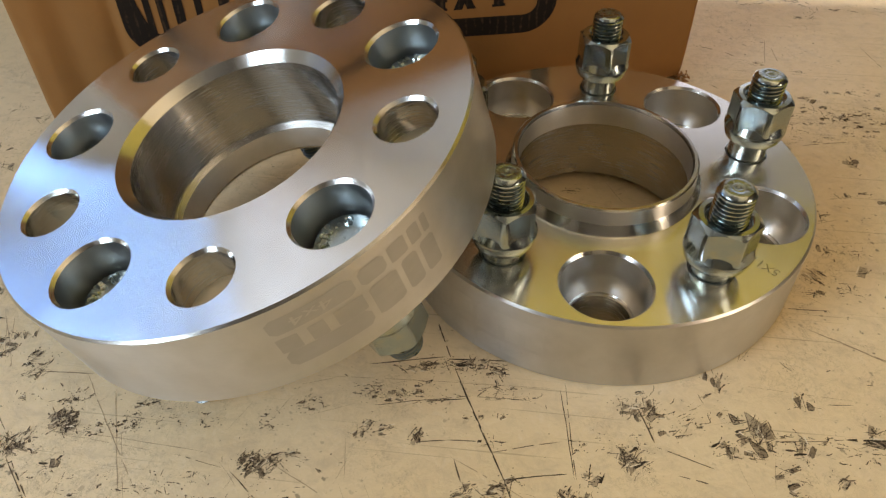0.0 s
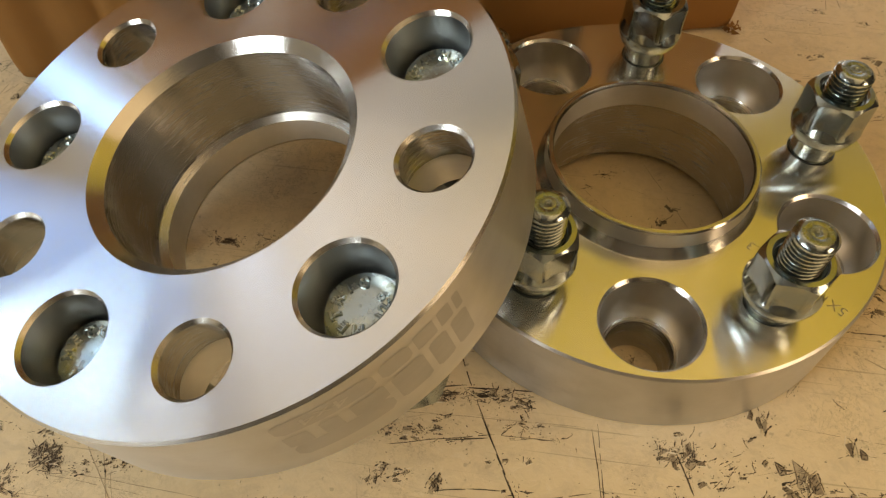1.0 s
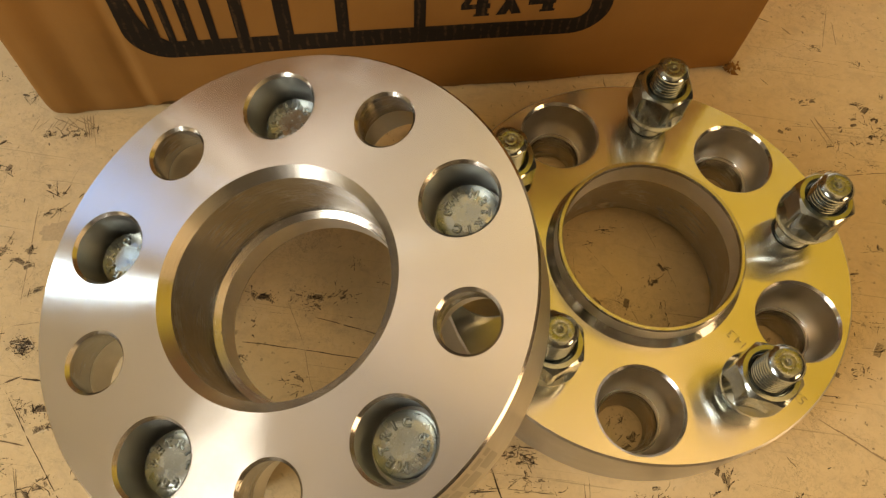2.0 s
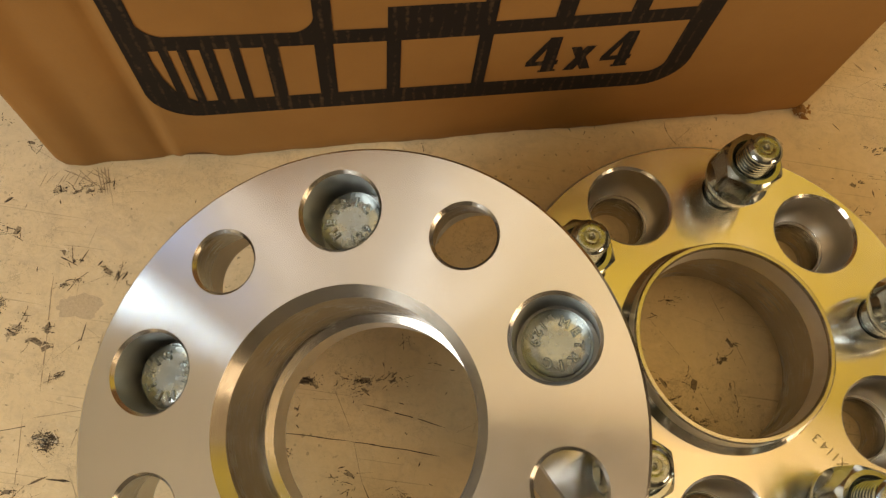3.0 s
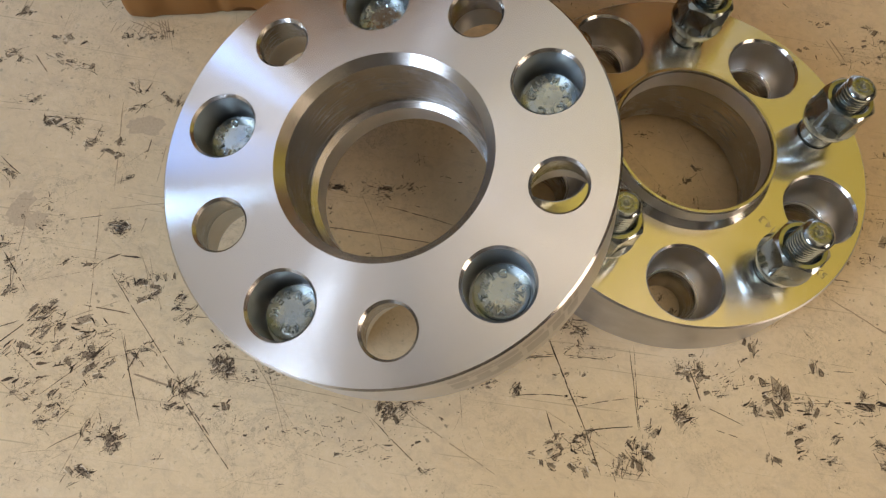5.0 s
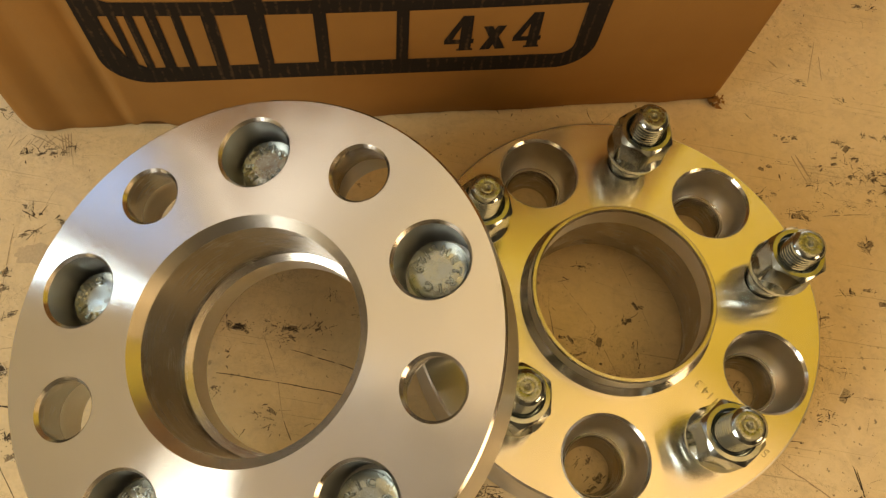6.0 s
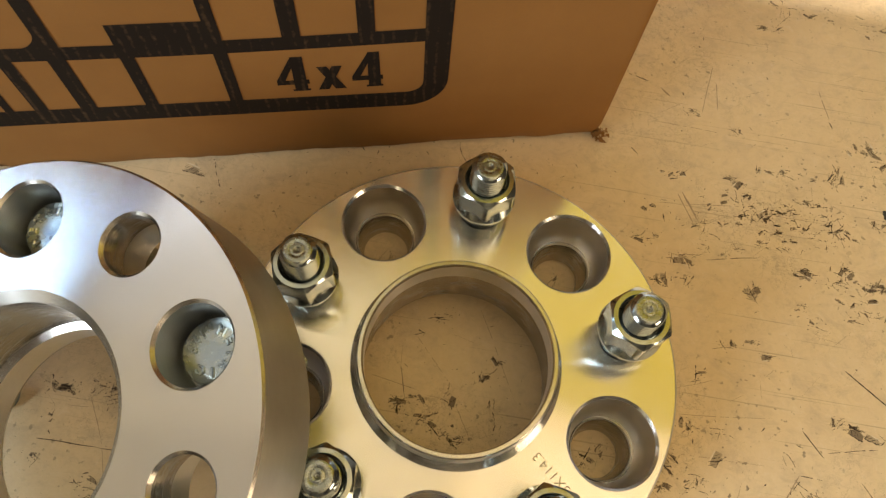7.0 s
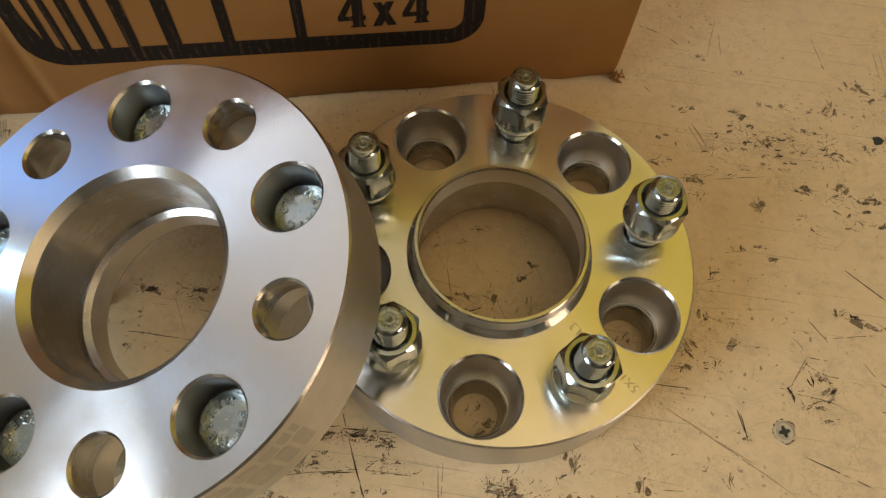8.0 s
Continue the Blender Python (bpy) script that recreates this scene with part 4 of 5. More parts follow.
scratch(72.8, -73.3, 81.0, -72.5, 0.31, 1, 0.0)
scratch(48.7, -68.9, 81.1, -70.9, 0.21, 0, 0.4)
scratch(-25.4, -64.1, 51.7, -44.5, 0.00, 0, 0.0)
# beside the flat spacer
chips(117.9, 91.0, 1.7, 1.7, 66, 7, 2.2)
chips(120.4, 92.3, 15.0, 2.5, 16, 18, 1.8)
chips(104.1, 104.8, 3.6, 1.8, -26, 7, 2.0)
chips(80.3, 104.1, 6.6, 1.8, 10, 7, 1.8)
chips(149.4, 115.0, 3.6, 3.1, 57, 12, 2.3)
chips(160.2, 130.7, 2.1, 4.7, -65, 9, 2.4)
chips(166.0, 128.6, 3.1, 2.1, -28, 4, 2.4)
chips(168.8, 124.6, 1.3, 1.3, 10, 3, 2.1)
chips(177.2, 128.8, 3.1, 1.0, 31, 3, 2.4)
chips(137.7, 100.3, 3.0, 1.5, 21, 6, 2.0)
chips(147.4, 92.8, 4.5, 3.5, 40, 16, 1.8)
chips(151.6, 87.4, 4.0, 2.5, -33, 8, 2.0)
chips(164.8, 95.9, 3.0, 1.5, -14, 5, 2.0)
chips(106.7, 130.2, 2.6, 0.8, -14, 4, 2.1)
chips(85.2, 136.4, 3.7, 1.1, -8, 5, 1.8)
chips(68.5, 72.1, 5.4, 1.7, 10, 10, 1.9)
chips(108.0, 92.1, 37.5, 6.0, 10, 60, 1.4)
chips(113.0, 83.9, 29.7, 3.0, 10, 20, 1.5)
chips(130.4, 113.1, 15.4, 1.5, -2, 14, 1.5)
chips(84.5, 65.1, 5.3, 1.4, -1, 10, 2.2)
chips(114.5, 57.0, 1.2, 3.8, -70, 4, 3.1)
chips(134.0, 68.4, 4.4, 1.9, -1, 14, 1.9)
chips(149.1, 71.5, 2.0, 3.4, 71, 8, 2.0)
chips(156.1, 66.9, 12.2, 1.2, 4, 16, 1.9)
chips(168.0, 67.9, 9.7, 1.0, 15, 14, 2.2)
chips(159.4, 60.6, 2.4, 0.7, 29, 3, 2.2)
chips(167.3, 55.2, 12.0, 1.0, 7, 12, 1.9)
chips(102.1, 32.4, 5.6, 0.9, 15, 7, 1.6)
chips(113.0, 35.5, 2.3, 0.5, 10, 3, 1.6)
chips(121.1, 31.0, 4.6, 0.7, 10, 4, 2.1)
chips(91.1, 17.7, 4.5, 1.4, 29, 4, 1.8)
chips(175.1, 49.4, 1.4, 3.3, 61, 4, 2.1)
chips(181.4, 50.9, 1.4, 3.3, -64, 4, 2.1)
chips(150.9, 55.5, 7.2, 3.4, -38, 6, 1.9)
chips(136.7, 47.9, 9.5, 4.7, -13, 12, 1.4)
chips(177.5, 102.4, 4.1, 6.6, -53, 14, 1.8)
chips(145.2, 9.1, 4.1, 1.1, 28, 6, 2.0)
chips(155.2, 7.1, 4.5, 1.6, -12, 6, 2.9)
chips(167.0, 5.0, 4.0, 1.6, -24, 6, 2.9)
chips(125.8, -7.6, 1.3, 2.0, -47, 3, 2.0)
chips(100.9, -10.8, 0.9, 1.5, 82, 2, 2.6)
chips(99.6, -1.6, 3.1, 1.3, -12, 4, 1.5)
chips(82.1, -16.1, 3.0, 3.0, -45, 12, 2.0)
chips(80.4, -25.0, 6.4, 0.9, 1, 8, 1.7)
chips(94.8, -20.5, 6.5, 3.0, 9, 9, 1.5)
chips(138.8, -25.7, 3.0, 2.1, 44, 10, 1.9)
chips(122.5, -28.3, 1.1, 1.3, -46, 3, 2.8)
chips(129.2, -32.7, 1.9, 0.8, 18, 4, 2.1)
chips(133.4, -30.8, 2.1, 1.3, 9, 5, 1.5)
chips(134.2, -20.6, 1.7, 3.5, -53, 8, 1.9)
chips(168.6, -29.7, 7.3, 3.4, 9, 9, 1.3)
chips(134.9, -37.9, 3.4, 0.8, 9, 3, 1.5)
chips(82.6, 55.4, 1.7, 11.9, 88, 14, 1.7)
chips(85.3, -1.7, 1.5, 8.8, 88, 10, 1.8)
chips(101.9, -47.9, 3.3, 2.1, 9, 5, 1.5)
chips(174.0, 17.6, 2.7, 1.1, 9, 4, 1.6)
chips(105.9, 72.9, 24.4, 2.4, 10, 18, 1.2)
chips(125.2, 80.5, 22.2, 3.5, 10, 16, 1.5)
scratch(81.4, 95.4, 88.2, 82.3, 0.55, 0, 0.0)
scratch(83.1, 96.3, 90.1, 83.8, 0.55, 0, 0.0)
scratch(85.2, 93.2, 91.1, 82.3, 0.40, 0, 0.0)
scratch(71.6, 146.9, 76.3, 142.8, 0.93, 0, 0.0)
scratch(56.7, 151.7, 66.5, 149.2, 0.53, 1, 0.1)
scratch(60.2, 114.0, 63.7, 110.7, 0.51, 1, 0.0)
scratch(142.9, 158.9, 147.0, 144.6, 0.54, 0, 0.1)
scratch(147.0, 143.3, 148.4, 139.8, 0.69, 1, 0.0)
scratch(183.0, 161.0, 182.9, 156.1, 0.65, 1, 0.0)
scratch(90.4, 136.7, 94.9, 163.9, 0.37, 0, 0.0)
scratch(96.5, 154.2, 97.4, 139.6, 0.48, 0, 0.0)
scratch(147.7, 31.1, 165.8, 18.1, 0.65, 1, 0.1)
scratch(165.8, 18.1, 167.0, 27.8, 0.46, 1, 0.1)
scratch(131.8, 4.2, 139.5, -4.5, 0.54, 1, 0.1)
scratch(130.3, -12.1, 123.4, -24.4, 0.66, 0, 0.1)
scratch(153.1, -11.0, 159.1, -18.7, 0.57, 1, 0.1)
scratch(159.1, -18.7, 163.3, -21.0, 0.56, 1, 0.0)
scratch(163.3, -21.0, 177.4, -18.1, 0.52, 1, 0.2)
scratch(101.2, -38.0, 105.2, -49.8, 0.50, 1, 0.1)
scratch(69.9, -33.0, 83.0, -32.6, 0.47, 1, 0.1)
scratch(141.1, -2.4, 159.8, 2.0, 0.35, 1, 0.4)
scratch(99.5, 0.2, 106.2, -2.8, 0.31, 1, 0.2)
scratch(130.1, -12.2, 138.7, -12.5, 0.39, 1, 0.2)
scratch(166.9, -6.2, 178.2, -7.6, 0.40, 1, 0.2)
scratch(173.2, 155.3, 175.9, 136.7, 0.43, 0, 0.0)
scratch(176.4, 156.5, 178.5, 140.3, 0.38, 0, 0.0)
scratch(66.1, 129.1, 110.1, 127.7, 0.26, 0, 0.4)
scratch(71.1, 89.2, 110.5, 94.3, 0.30, 0, 0.3)
scratch(100.7, 87.4, 130.2, 94.9, 0.40, 1, 0.4)
scratch(94.0, 66.8, 115.6, 71.9, 0.34, 1, 0.4)
scratch(82.9, 2.5, 120.4, 6.9, 0.22, 0, 0.2)
scratch(77.1, -12.0, 126.9, -10.5, 0.17, 0, 0.4)
scratch(82.4, 11.7, 97.9, 17.9, 0.23, 0, 0.2)
scratch(82.7, 14.1, 83.9, 5.0, 0.36, 1, 0.2)
# seen through the bores
chips(-16.7, -9.2, 3.7, 1.2, 15, 8, 1.7)
chips(-10.4, -8.1, 1.0, 0.8, 10, 4, 1.9)
chips(-9.7, -15.4, 5.4, 1.4, -15, 8, 1.6)
chips(4.7, -20.7, 2.5, 1.4, 10, 9, 1.6)
chips(11.6, 3.6, 3.4, 2.1, 40, 9, 1.5)
chips(16.0, 10.9, 1.3, 1.1, 10, 3, 1.7)
chips(-1.1, -4.0, 1.0, 1.0, 10, 2, 2.3)
chips(1.5, -7.2, 0.8, 1.7, 89, 2, 1.9)
chips(-5.7, 24.6, 5.7, 0.9, 15, 7, 1.7)
chips(19.2, -13.1, 0.8, 1.9, 87, 3, 1.9)
chips(16.1, -5.9, 0.6, 1.7, 93, 2, 1.7)
chips(-20.9, -11.6, 1.7, 3.3, 70, 5, 1.7)
chips(-3.4, -15.9, 6.2, 4.1, 10, 8, 1.2)
chips(-14.3, 17.2, 1.3, 0.6, 20, 2, 1.7)
scratch(-31.3, -1.7, -11.6, -4.8, 0.25, 0, 0.2)
scratch(-20.1, 4.6, -16.0, -8.7, 0.25, 1, 0.1)
scratch(-16.4, 16.4, 0.6, -1.6, 0.19, 0, 0.2)
scratch(2.6, -7.6, 12.3, -23.4, 0.19, 0, 0.2)
scratch(6.7, 30.8, 24.2, -2.9, 0.20, 0, 0.2)
chips(-140.7, -24.5, 3.3, 1.6, -21, 12, 1.9)
chips(-135.8, -25.5, 2.5, 1.9, -40, 8, 1.9)
chips(-119.1, -25.4, 3.3, 2.5, 29, 14, 1.9)
chips(-113.5, -21.3, 6.2, 1.2, 24, 9, 1.5)
chips(-105.1, -21.2, 6.2, 1.0, 24, 6, 1.5)
chips(-127.9, -23.4, 10.3, 1.7, 8, 9, 1.2)
chips(-120.1, -55.8, 4.0, 1.4, -11, 6, 1.8)
chips(-100.6, -58.2, 2.8, 1.0, -11, 4, 1.8)
chips(-97.2, -60.0, 1.6, 0.8, -2, 2, 1.6)
chips(-117.1, -60.8, 1.2, 2.0, 70, 4, 1.6)
chips(-138.8, -35.7, 0.8, 0.6, 8, 2, 1.2)
chips(-106.3, -7.0, 0.6, 2.1, 95, 3, 1.5)
chips(-93.7, -12.9, 1.7, 0.6, 8, 2, 1.7)
chips(-140.3, -51.3, 1.2, 1.6, 8, 3, 1.4)
chips(-128.0, -65.8, 0.8, 1.2, 71, 2, 1.6)
scratch(-117.0, -30.8, -87.1, -34.9, 0.41, 1, 0.1)
scratch(-142.9, -44.5, -119.5, -44.1, 0.40, 1, 0.1)
scratch(-119.5, -44.1, -87.6, -44.8, 0.44, 1, 0.1)
scratch(-128.4, -26.1, -119.1, -41.1, 0.25, 0, 0.1)
scratch(-119.1, -41.1, -112.2, -58.2, 0.24, 0, 0.1)
scratch(-112.4, -57.3, -103.8, -70.9, 0.32, 1, 0.1)
scratch(-142.7, -32.0, -126.4, -30.7, 0.20, 0, 0.3)
# under the rims
chips(-54.7, -72.7, 10.4, 1.1, 9, 24, 1.7)
chips(-45.4, -70.9, 11.4, 1.7, 7, 26, 1.7)
chips(-33.9, -71.9, 7.5, 1.5, -6, 16, 1.7)
chips(-62.5, -83.2, 11.0, 3.7, 7, 26, 1.1)
chips(-53.1, -84.3, 9.1, 2.9, 7, 16, 1.1)
chips(-30.6, -79.4, 7.3, 2.6, 7, 12, 1.1)
chips(-90.5, -91.9, 4.4, 2.5, 7, 22, 0.9)
chips(-75.3, -84.7, 5.5, 1.8, 7, 14, 0.9)
chips(-71.5, -99.1, 3.2, 2.1, 64, 14, 1.6)
chips(-36.0, -90.8, 7.1, 0.9, 7, 5, 0.9)
chips(-24.1, -80.9, 9.1, 2.2, -17, 8, 1.3)
chips(-54.5, -99.5, 2.4, 1.0, 71, 7, 1.4)
scratch(-74.6, -74.3, -49.5, -68.3, 0.57, 1, 0.1)
scratch(-49.4, -69.2, -28.5, -67.7, 0.67, 1, 0.2)
scratch(-91.4, -80.9, -11.5, -77.2, 0.19, 0, 0.2)
scratch(-70.5, -90.2, -39.4, -83.1, 0.36, 1, 0.1)
scratch(-39.4, -83.1, -20.4, -82.4, 0.24, 1, 0.5)
scratch(-54.4, -52.8, -47.4, -69.9, 0.60, 1, 0.1)
scratch(-47.4, -69.9, -24.7, -116.3, 0.38, 1, 0.1)
scratch(-9.7, -74.8, -6.1, -108.7, 0.26, 1, 0.1)
scratch(-155.3, -94.0, -138.5, -129.8, 0.20, 0, 0.1)
scratch(-167.7, -88.6, -134.0, -127.5, 0.28, 0, 0.1)
scratch(-175.8, -122.3, -165.3, -133.0, 0.52, 1, 0.1)
scratch(-166.7, -125.5, -151.6, -95.8, 0.00, 0, 0.0)
scratch(-183.0, -89.9, -165.6, -88.8, 0.42, 1, 0.1)
scratch(-166.6, -111.9, -134.4, -114.1, 0.21, 0, 0.2)
scratch(-127.0, -114.6, -111.8, -117.2, 0.26, 1, 0.1)
scratch(-167.5, -124.1, -162.3, -116.8, 0.20, 0, 0.1)
scratch(-184.0, -114.4, -170.4, -118.7, 0.27, 1, 0.2)
chips(-165.8, -106.1, 3.6, 4.3, 77, 26, 1.8)
chips(-166.7, -98.7, 4.4, 1.5, 19, 12, 1.5)
chips(-178.0, -116.7, 4.9, 2.5, 48, 24, 1.6)
chips(-202.8, -78.2, 1.6, 9.9, 113, 10, 1.6)
chips(-189.0, -84.5, 1.9, 1.5, 52, 8, 1.5)
chips(-185.6, -90.7, 2.7, 1.1, 35, 6, 1.7)
chips(-145.3, -105.7, 5.4, 2.5, 32, 22, 0.9)
chips(-142.9, -98.1, 3.7, 1.5, 7, 12, 0.9)
chips(-128.3, -101.7, 10.8, 3.2, 7, 14, 0.7)
chips(-153.3, -108.7, 5.3, 1.8, 7, 10, 0.9)
chips(-104.1, -113.8, 3.1, 2.4, 78, 20, 1.4)
chips(-100.7, -113.4, 3.4, 1.4, 7, 14, 1.2)
chips(-94.5, -110.7, 5.2, 0.9, 7, 10, 1.2)
chips(-103.1, -99.7, 5.4, 3.6, 7, 14, 0.7)
chips(-177.3, -98.8, 11.1, 3.7, 7, 6, 0.9)
# a lifted edge before the carton, long lines past the screw, cuts at the far end
dashes(-109.0, 69.5, 16, radians(-72), 0.00009, 1.6)
rubbed(-117.0, 68.5, 9, 3.5, radians(-15), 0.00009)
dashes(-11.4, 97.0, 10, radians(-80), 0.00009, 1.3)
scratch(70.9, -40.7, 123.1, -68.1, 0.55, 0, 0.1)
scratch(126.8, -52.7, 152.7, -60.9, 0.55, 1, 0.25)
dashes(75.7, -33.0, 14, 0.0, 0.00009, 1.2)
dashes(133.5, -19.0, 15, radians(-46), 0.00009, 1.2)
dashes(125.0, -21.0, 15, radians(66), 0.00009, 1.1)
dashes(131.0, -28.5, 19, radians(-3), 0.00009, 1.2)
chips(117.0, 212.0, 10.0, 3.0, -20, 9, 2.0)
chips(131.0, 203.0, 9.0, 3.0, -10, 8, 2.2)
chips(122.0, 192.0, 8.0, 3.0, 30, 6, 2.4)
chips(96.0, 206.0, 10.0, 4.0, 10, 8, 1.8)
chips(160.0, 200.0, 14.0, 5.0, -8, 10, 2.0)
# broken flakes in front of the spacers: bare triangles with dark rims
def broken_flake(x, y, length, width, ang):
    """A bare patch with straight torn sides and slanting cuts."""
    ca, sa = math.cos(ang), math.sin(ang)

    def at(u, v):
        return x + ca * u * length - sa * v * width, y + sa * u * length + ca * v * width

    corners = [at(-0.5, -0.1), at(0.4, -0.5), at(0.5, 0.2), at(0.1, 0.5)]
    scuff_bm.faces.new([scuff_bm.verts.new((cx / 1000, cy / 1000, 0.00007)) for cx, cy in corners])
    for (px, py), (qx, qy) in zip(corners, corners[1:] + corners[:1]):
        stroke(chip_bm, (px + qx) / 2, (py + qy) / 2, math.hypot(qx - px, qy - py), WEAR.uniform(0.25, 0.5), math.atan2(qy - py, qx - px), 0.0001)
    for i in range(5):
        stroke(chip_bm, *at(WEAR.uniform(-0.2, 0.35), WEAR.uniform(-0.25, 0.25)), 0.5 * width * WEAR.uniform(0.5, 1.0), WEAR.uniform(0.1, 0.25), ang + WEAR.gauss(0.9, 0.2), 0.0001)


broken_flake(48.2, -83.0, 9.0, 5.0, radians(-72))
broken_flake(48.4, -91.8, 7.5, 3.2, radians(-55))
broken_flake(42.6, -82.0, 4.5, 2.6, radians(-60))
broken_flake(17.6, -83.2, 6.0, 3.0, radians(-110))
broken_flake(83.4, -86.6, 7.0, 2.2, radians(-3))
broken_flake(67.3, -74.5, 3.6, 2.4, radians(-75))
rubbed(39.5, -69.7, 7.0, 1.6, radians(82), 0.00009)
dashes(62.5, -88.3, 17, radians(4), 0.00009, 1.2)
dashes(38.8, -88.5, 7, radians(-88), 0.00009, 1.1)
# fine wear everywhere
litter(-370, -170, -190, 95, 420, 170)
litter(-190, -175, 170, -78, 280, 90)
litter(76, -80, 260, 230, 420, 110)
litter(-110, 62, 60, 108, 90, 12)
litter(-175, -85, -75, 10, 120, 20)
litter(-26, -26, 26, 26, 34, 4)
# two rings of dark strokes round the screw head
for i in range(46):
    a, d = WEAR.uniform(0, 6.28), WEAR.choice((WEAR.gauss(4.5, 0.3), WEAR.gauss(2.7, 0.15)))
    stroke(chip_bm, 119.4 + d * math.cos(a), -44.2 + d * math.sin(a), WEAR.uniform(0.8, 2.2), WEAR.uniform(0.2, 0.5), a + 1.57, 0.00011 + 0.00004 * WEAR.random())
# under the open holes of the flat spacer
for x, y, n in ((3, -61, 9), (-2, -54, 5), (55, -17, 7), (51, -21, 6), (34, 47, 4), (-33, 46, 3)):
    chips(x, y, 3.2, 2.2, 60, n, 1.7)
# a ring of nicks round the bruise
for i in range(34):
    a, d = WEAR.uniform(0, 6.28), WEAR.gauss(2.2, 0.45)
    stroke(chip_bm, -219.8 + d * math.cos(a), -58.0 + d * math.sin(a), WEAR.uniform(0.8, 2.0), WEAR.uniform(0.25, 0.6), a + 1.57 + WEAR.gauss(0, 0.4), 0.00008 + 0.00004 * WEAR.random())
for bm in (chip_bm, scratch_bm, scuff_bm, curl_bm):
    for f in bm.faces:
        f.normal_update()
        if f.normal.z < 0:
            f.normal_flip()
tagged(part("chipped_paint", chip_bm, CHIP, bench, "dark chips in the cream paint"), kind="stuff")
tagged(part("scuffed_paint", scuff_bm, SCUFF, bench, "dull scuffed flakes of paint"), kind="stuff")
tagged(part("lifted_paint", curl_bm, CURL, bench, "pale flakes of lifted paint"), kind="stuff")
tagged(part("scratch_wear", scratch_bm, SCRATCH, bench, "fine grimy scratches"), kind="stuff")

# a screw head flush with the bench and two dark knots
bm = bmesh.new()
lathe(bm, [(0.0001, 0.0001), (0.0020, 0.0001), (0.0033, 0.0004), (0.0036, 0.0002), (0.0044, 0.00008)], 28)
part("screw_head", finish(bm), SCREW, bench, "painted-over cross-head screw").location = (0.1194, -0.0442, 0)
# no recess is cut: a flat dark cross paints its shade
bm = bmesh.new()
for a in (20, 110):
    m = Matrix.Rotation(radians(a), 4, "Z")
    vs = [bm.verts.new(m @ Vector(p)) for p in ((-0.0023, -0.0005, 0.0008), (0, -0.0011, 0.00081), (0.0023, -0.0005, 0.0008), (0.0023, 0.0005, 0.0008), (0, 0.0011, 0.00081), (-0.0023, 0.0005, 0.0008))]
    bm.faces.new(vs)
part("screw_cross", bm, KNOT, bench, "flat dark cross painted for the recess's shade").location = (0.1194, -0.0442, -0.0004)


def blotch(name, x, y, rx, ry, ang, mat, z, label, rough=0.35):
    """A flat stain or dent with an uneven outline."""
    bm, a0 = bmesh.new(), radians(ang)
    pts = []
    for i in range(30):
        a = 2 * math.pi * i / 30
        k = 1 + rough * noise.noise(Vector((math.cos(a) * 2, math.sin(a) * 2, x * 50))) + 0.4 * rough * noise.noise(Vector((math.cos(a) * 7, math.sin(a) * 7, y * 50)))
        u, v = rx * k * math.cos(a), ry * k * math.sin(a)
        pts.append(bm.verts.new((u * math.cos(a0) - v * math.sin(a0), u * math.sin(a0) + v * math.cos(a0), z)))
    bm.faces.new(pts)
    part(name, bm, mat, bench, label).location = (x, y, 0)


blotch("dent", 0.1705, 0.1012, 0.0026, 0.0024, 0, KNOT, 0.00013, "dark dent through the paint")
blotch("dent", -0.2196, -0.0582, 0.0021, 0.0020, 0, BRUISE, 0.00003, "grey bruise in the paint", 0.5)
blotch("stain", -0.2600, -0.0560, 0.0042, 0.0080, -12, STAIN, 0.00002, "dull grey stain", 0.6)
blotch("stain", -0.2535, -0.0605, 0.0072, 0.0040, 10, STAIN, 0.000025, "dull grey stain", 0.6)
blotch("stain", -0.2228, -0.0110, 0.0080, 0.0045, 8, STAIN, 0.00002, "dull brown stain", 0.5)
# ---- carton ----
BOX_YAW = radians(15.0)
BOX_D = 0.1005
BX = Matrix.Rotation(BOX_YAW, 4, "Z") @ Matrix.Translation((0, BOX_D, 0))
carton = tagged(new("cardboard_box"), "brown corrugated cardboard box with black printed pattern", "box")
carton.matrix_world = BX
S0, S1, BOX_H, BOX_DEEP, CREASE = -0.2262, 0.0748, 0.19, 0.13, -0.1845


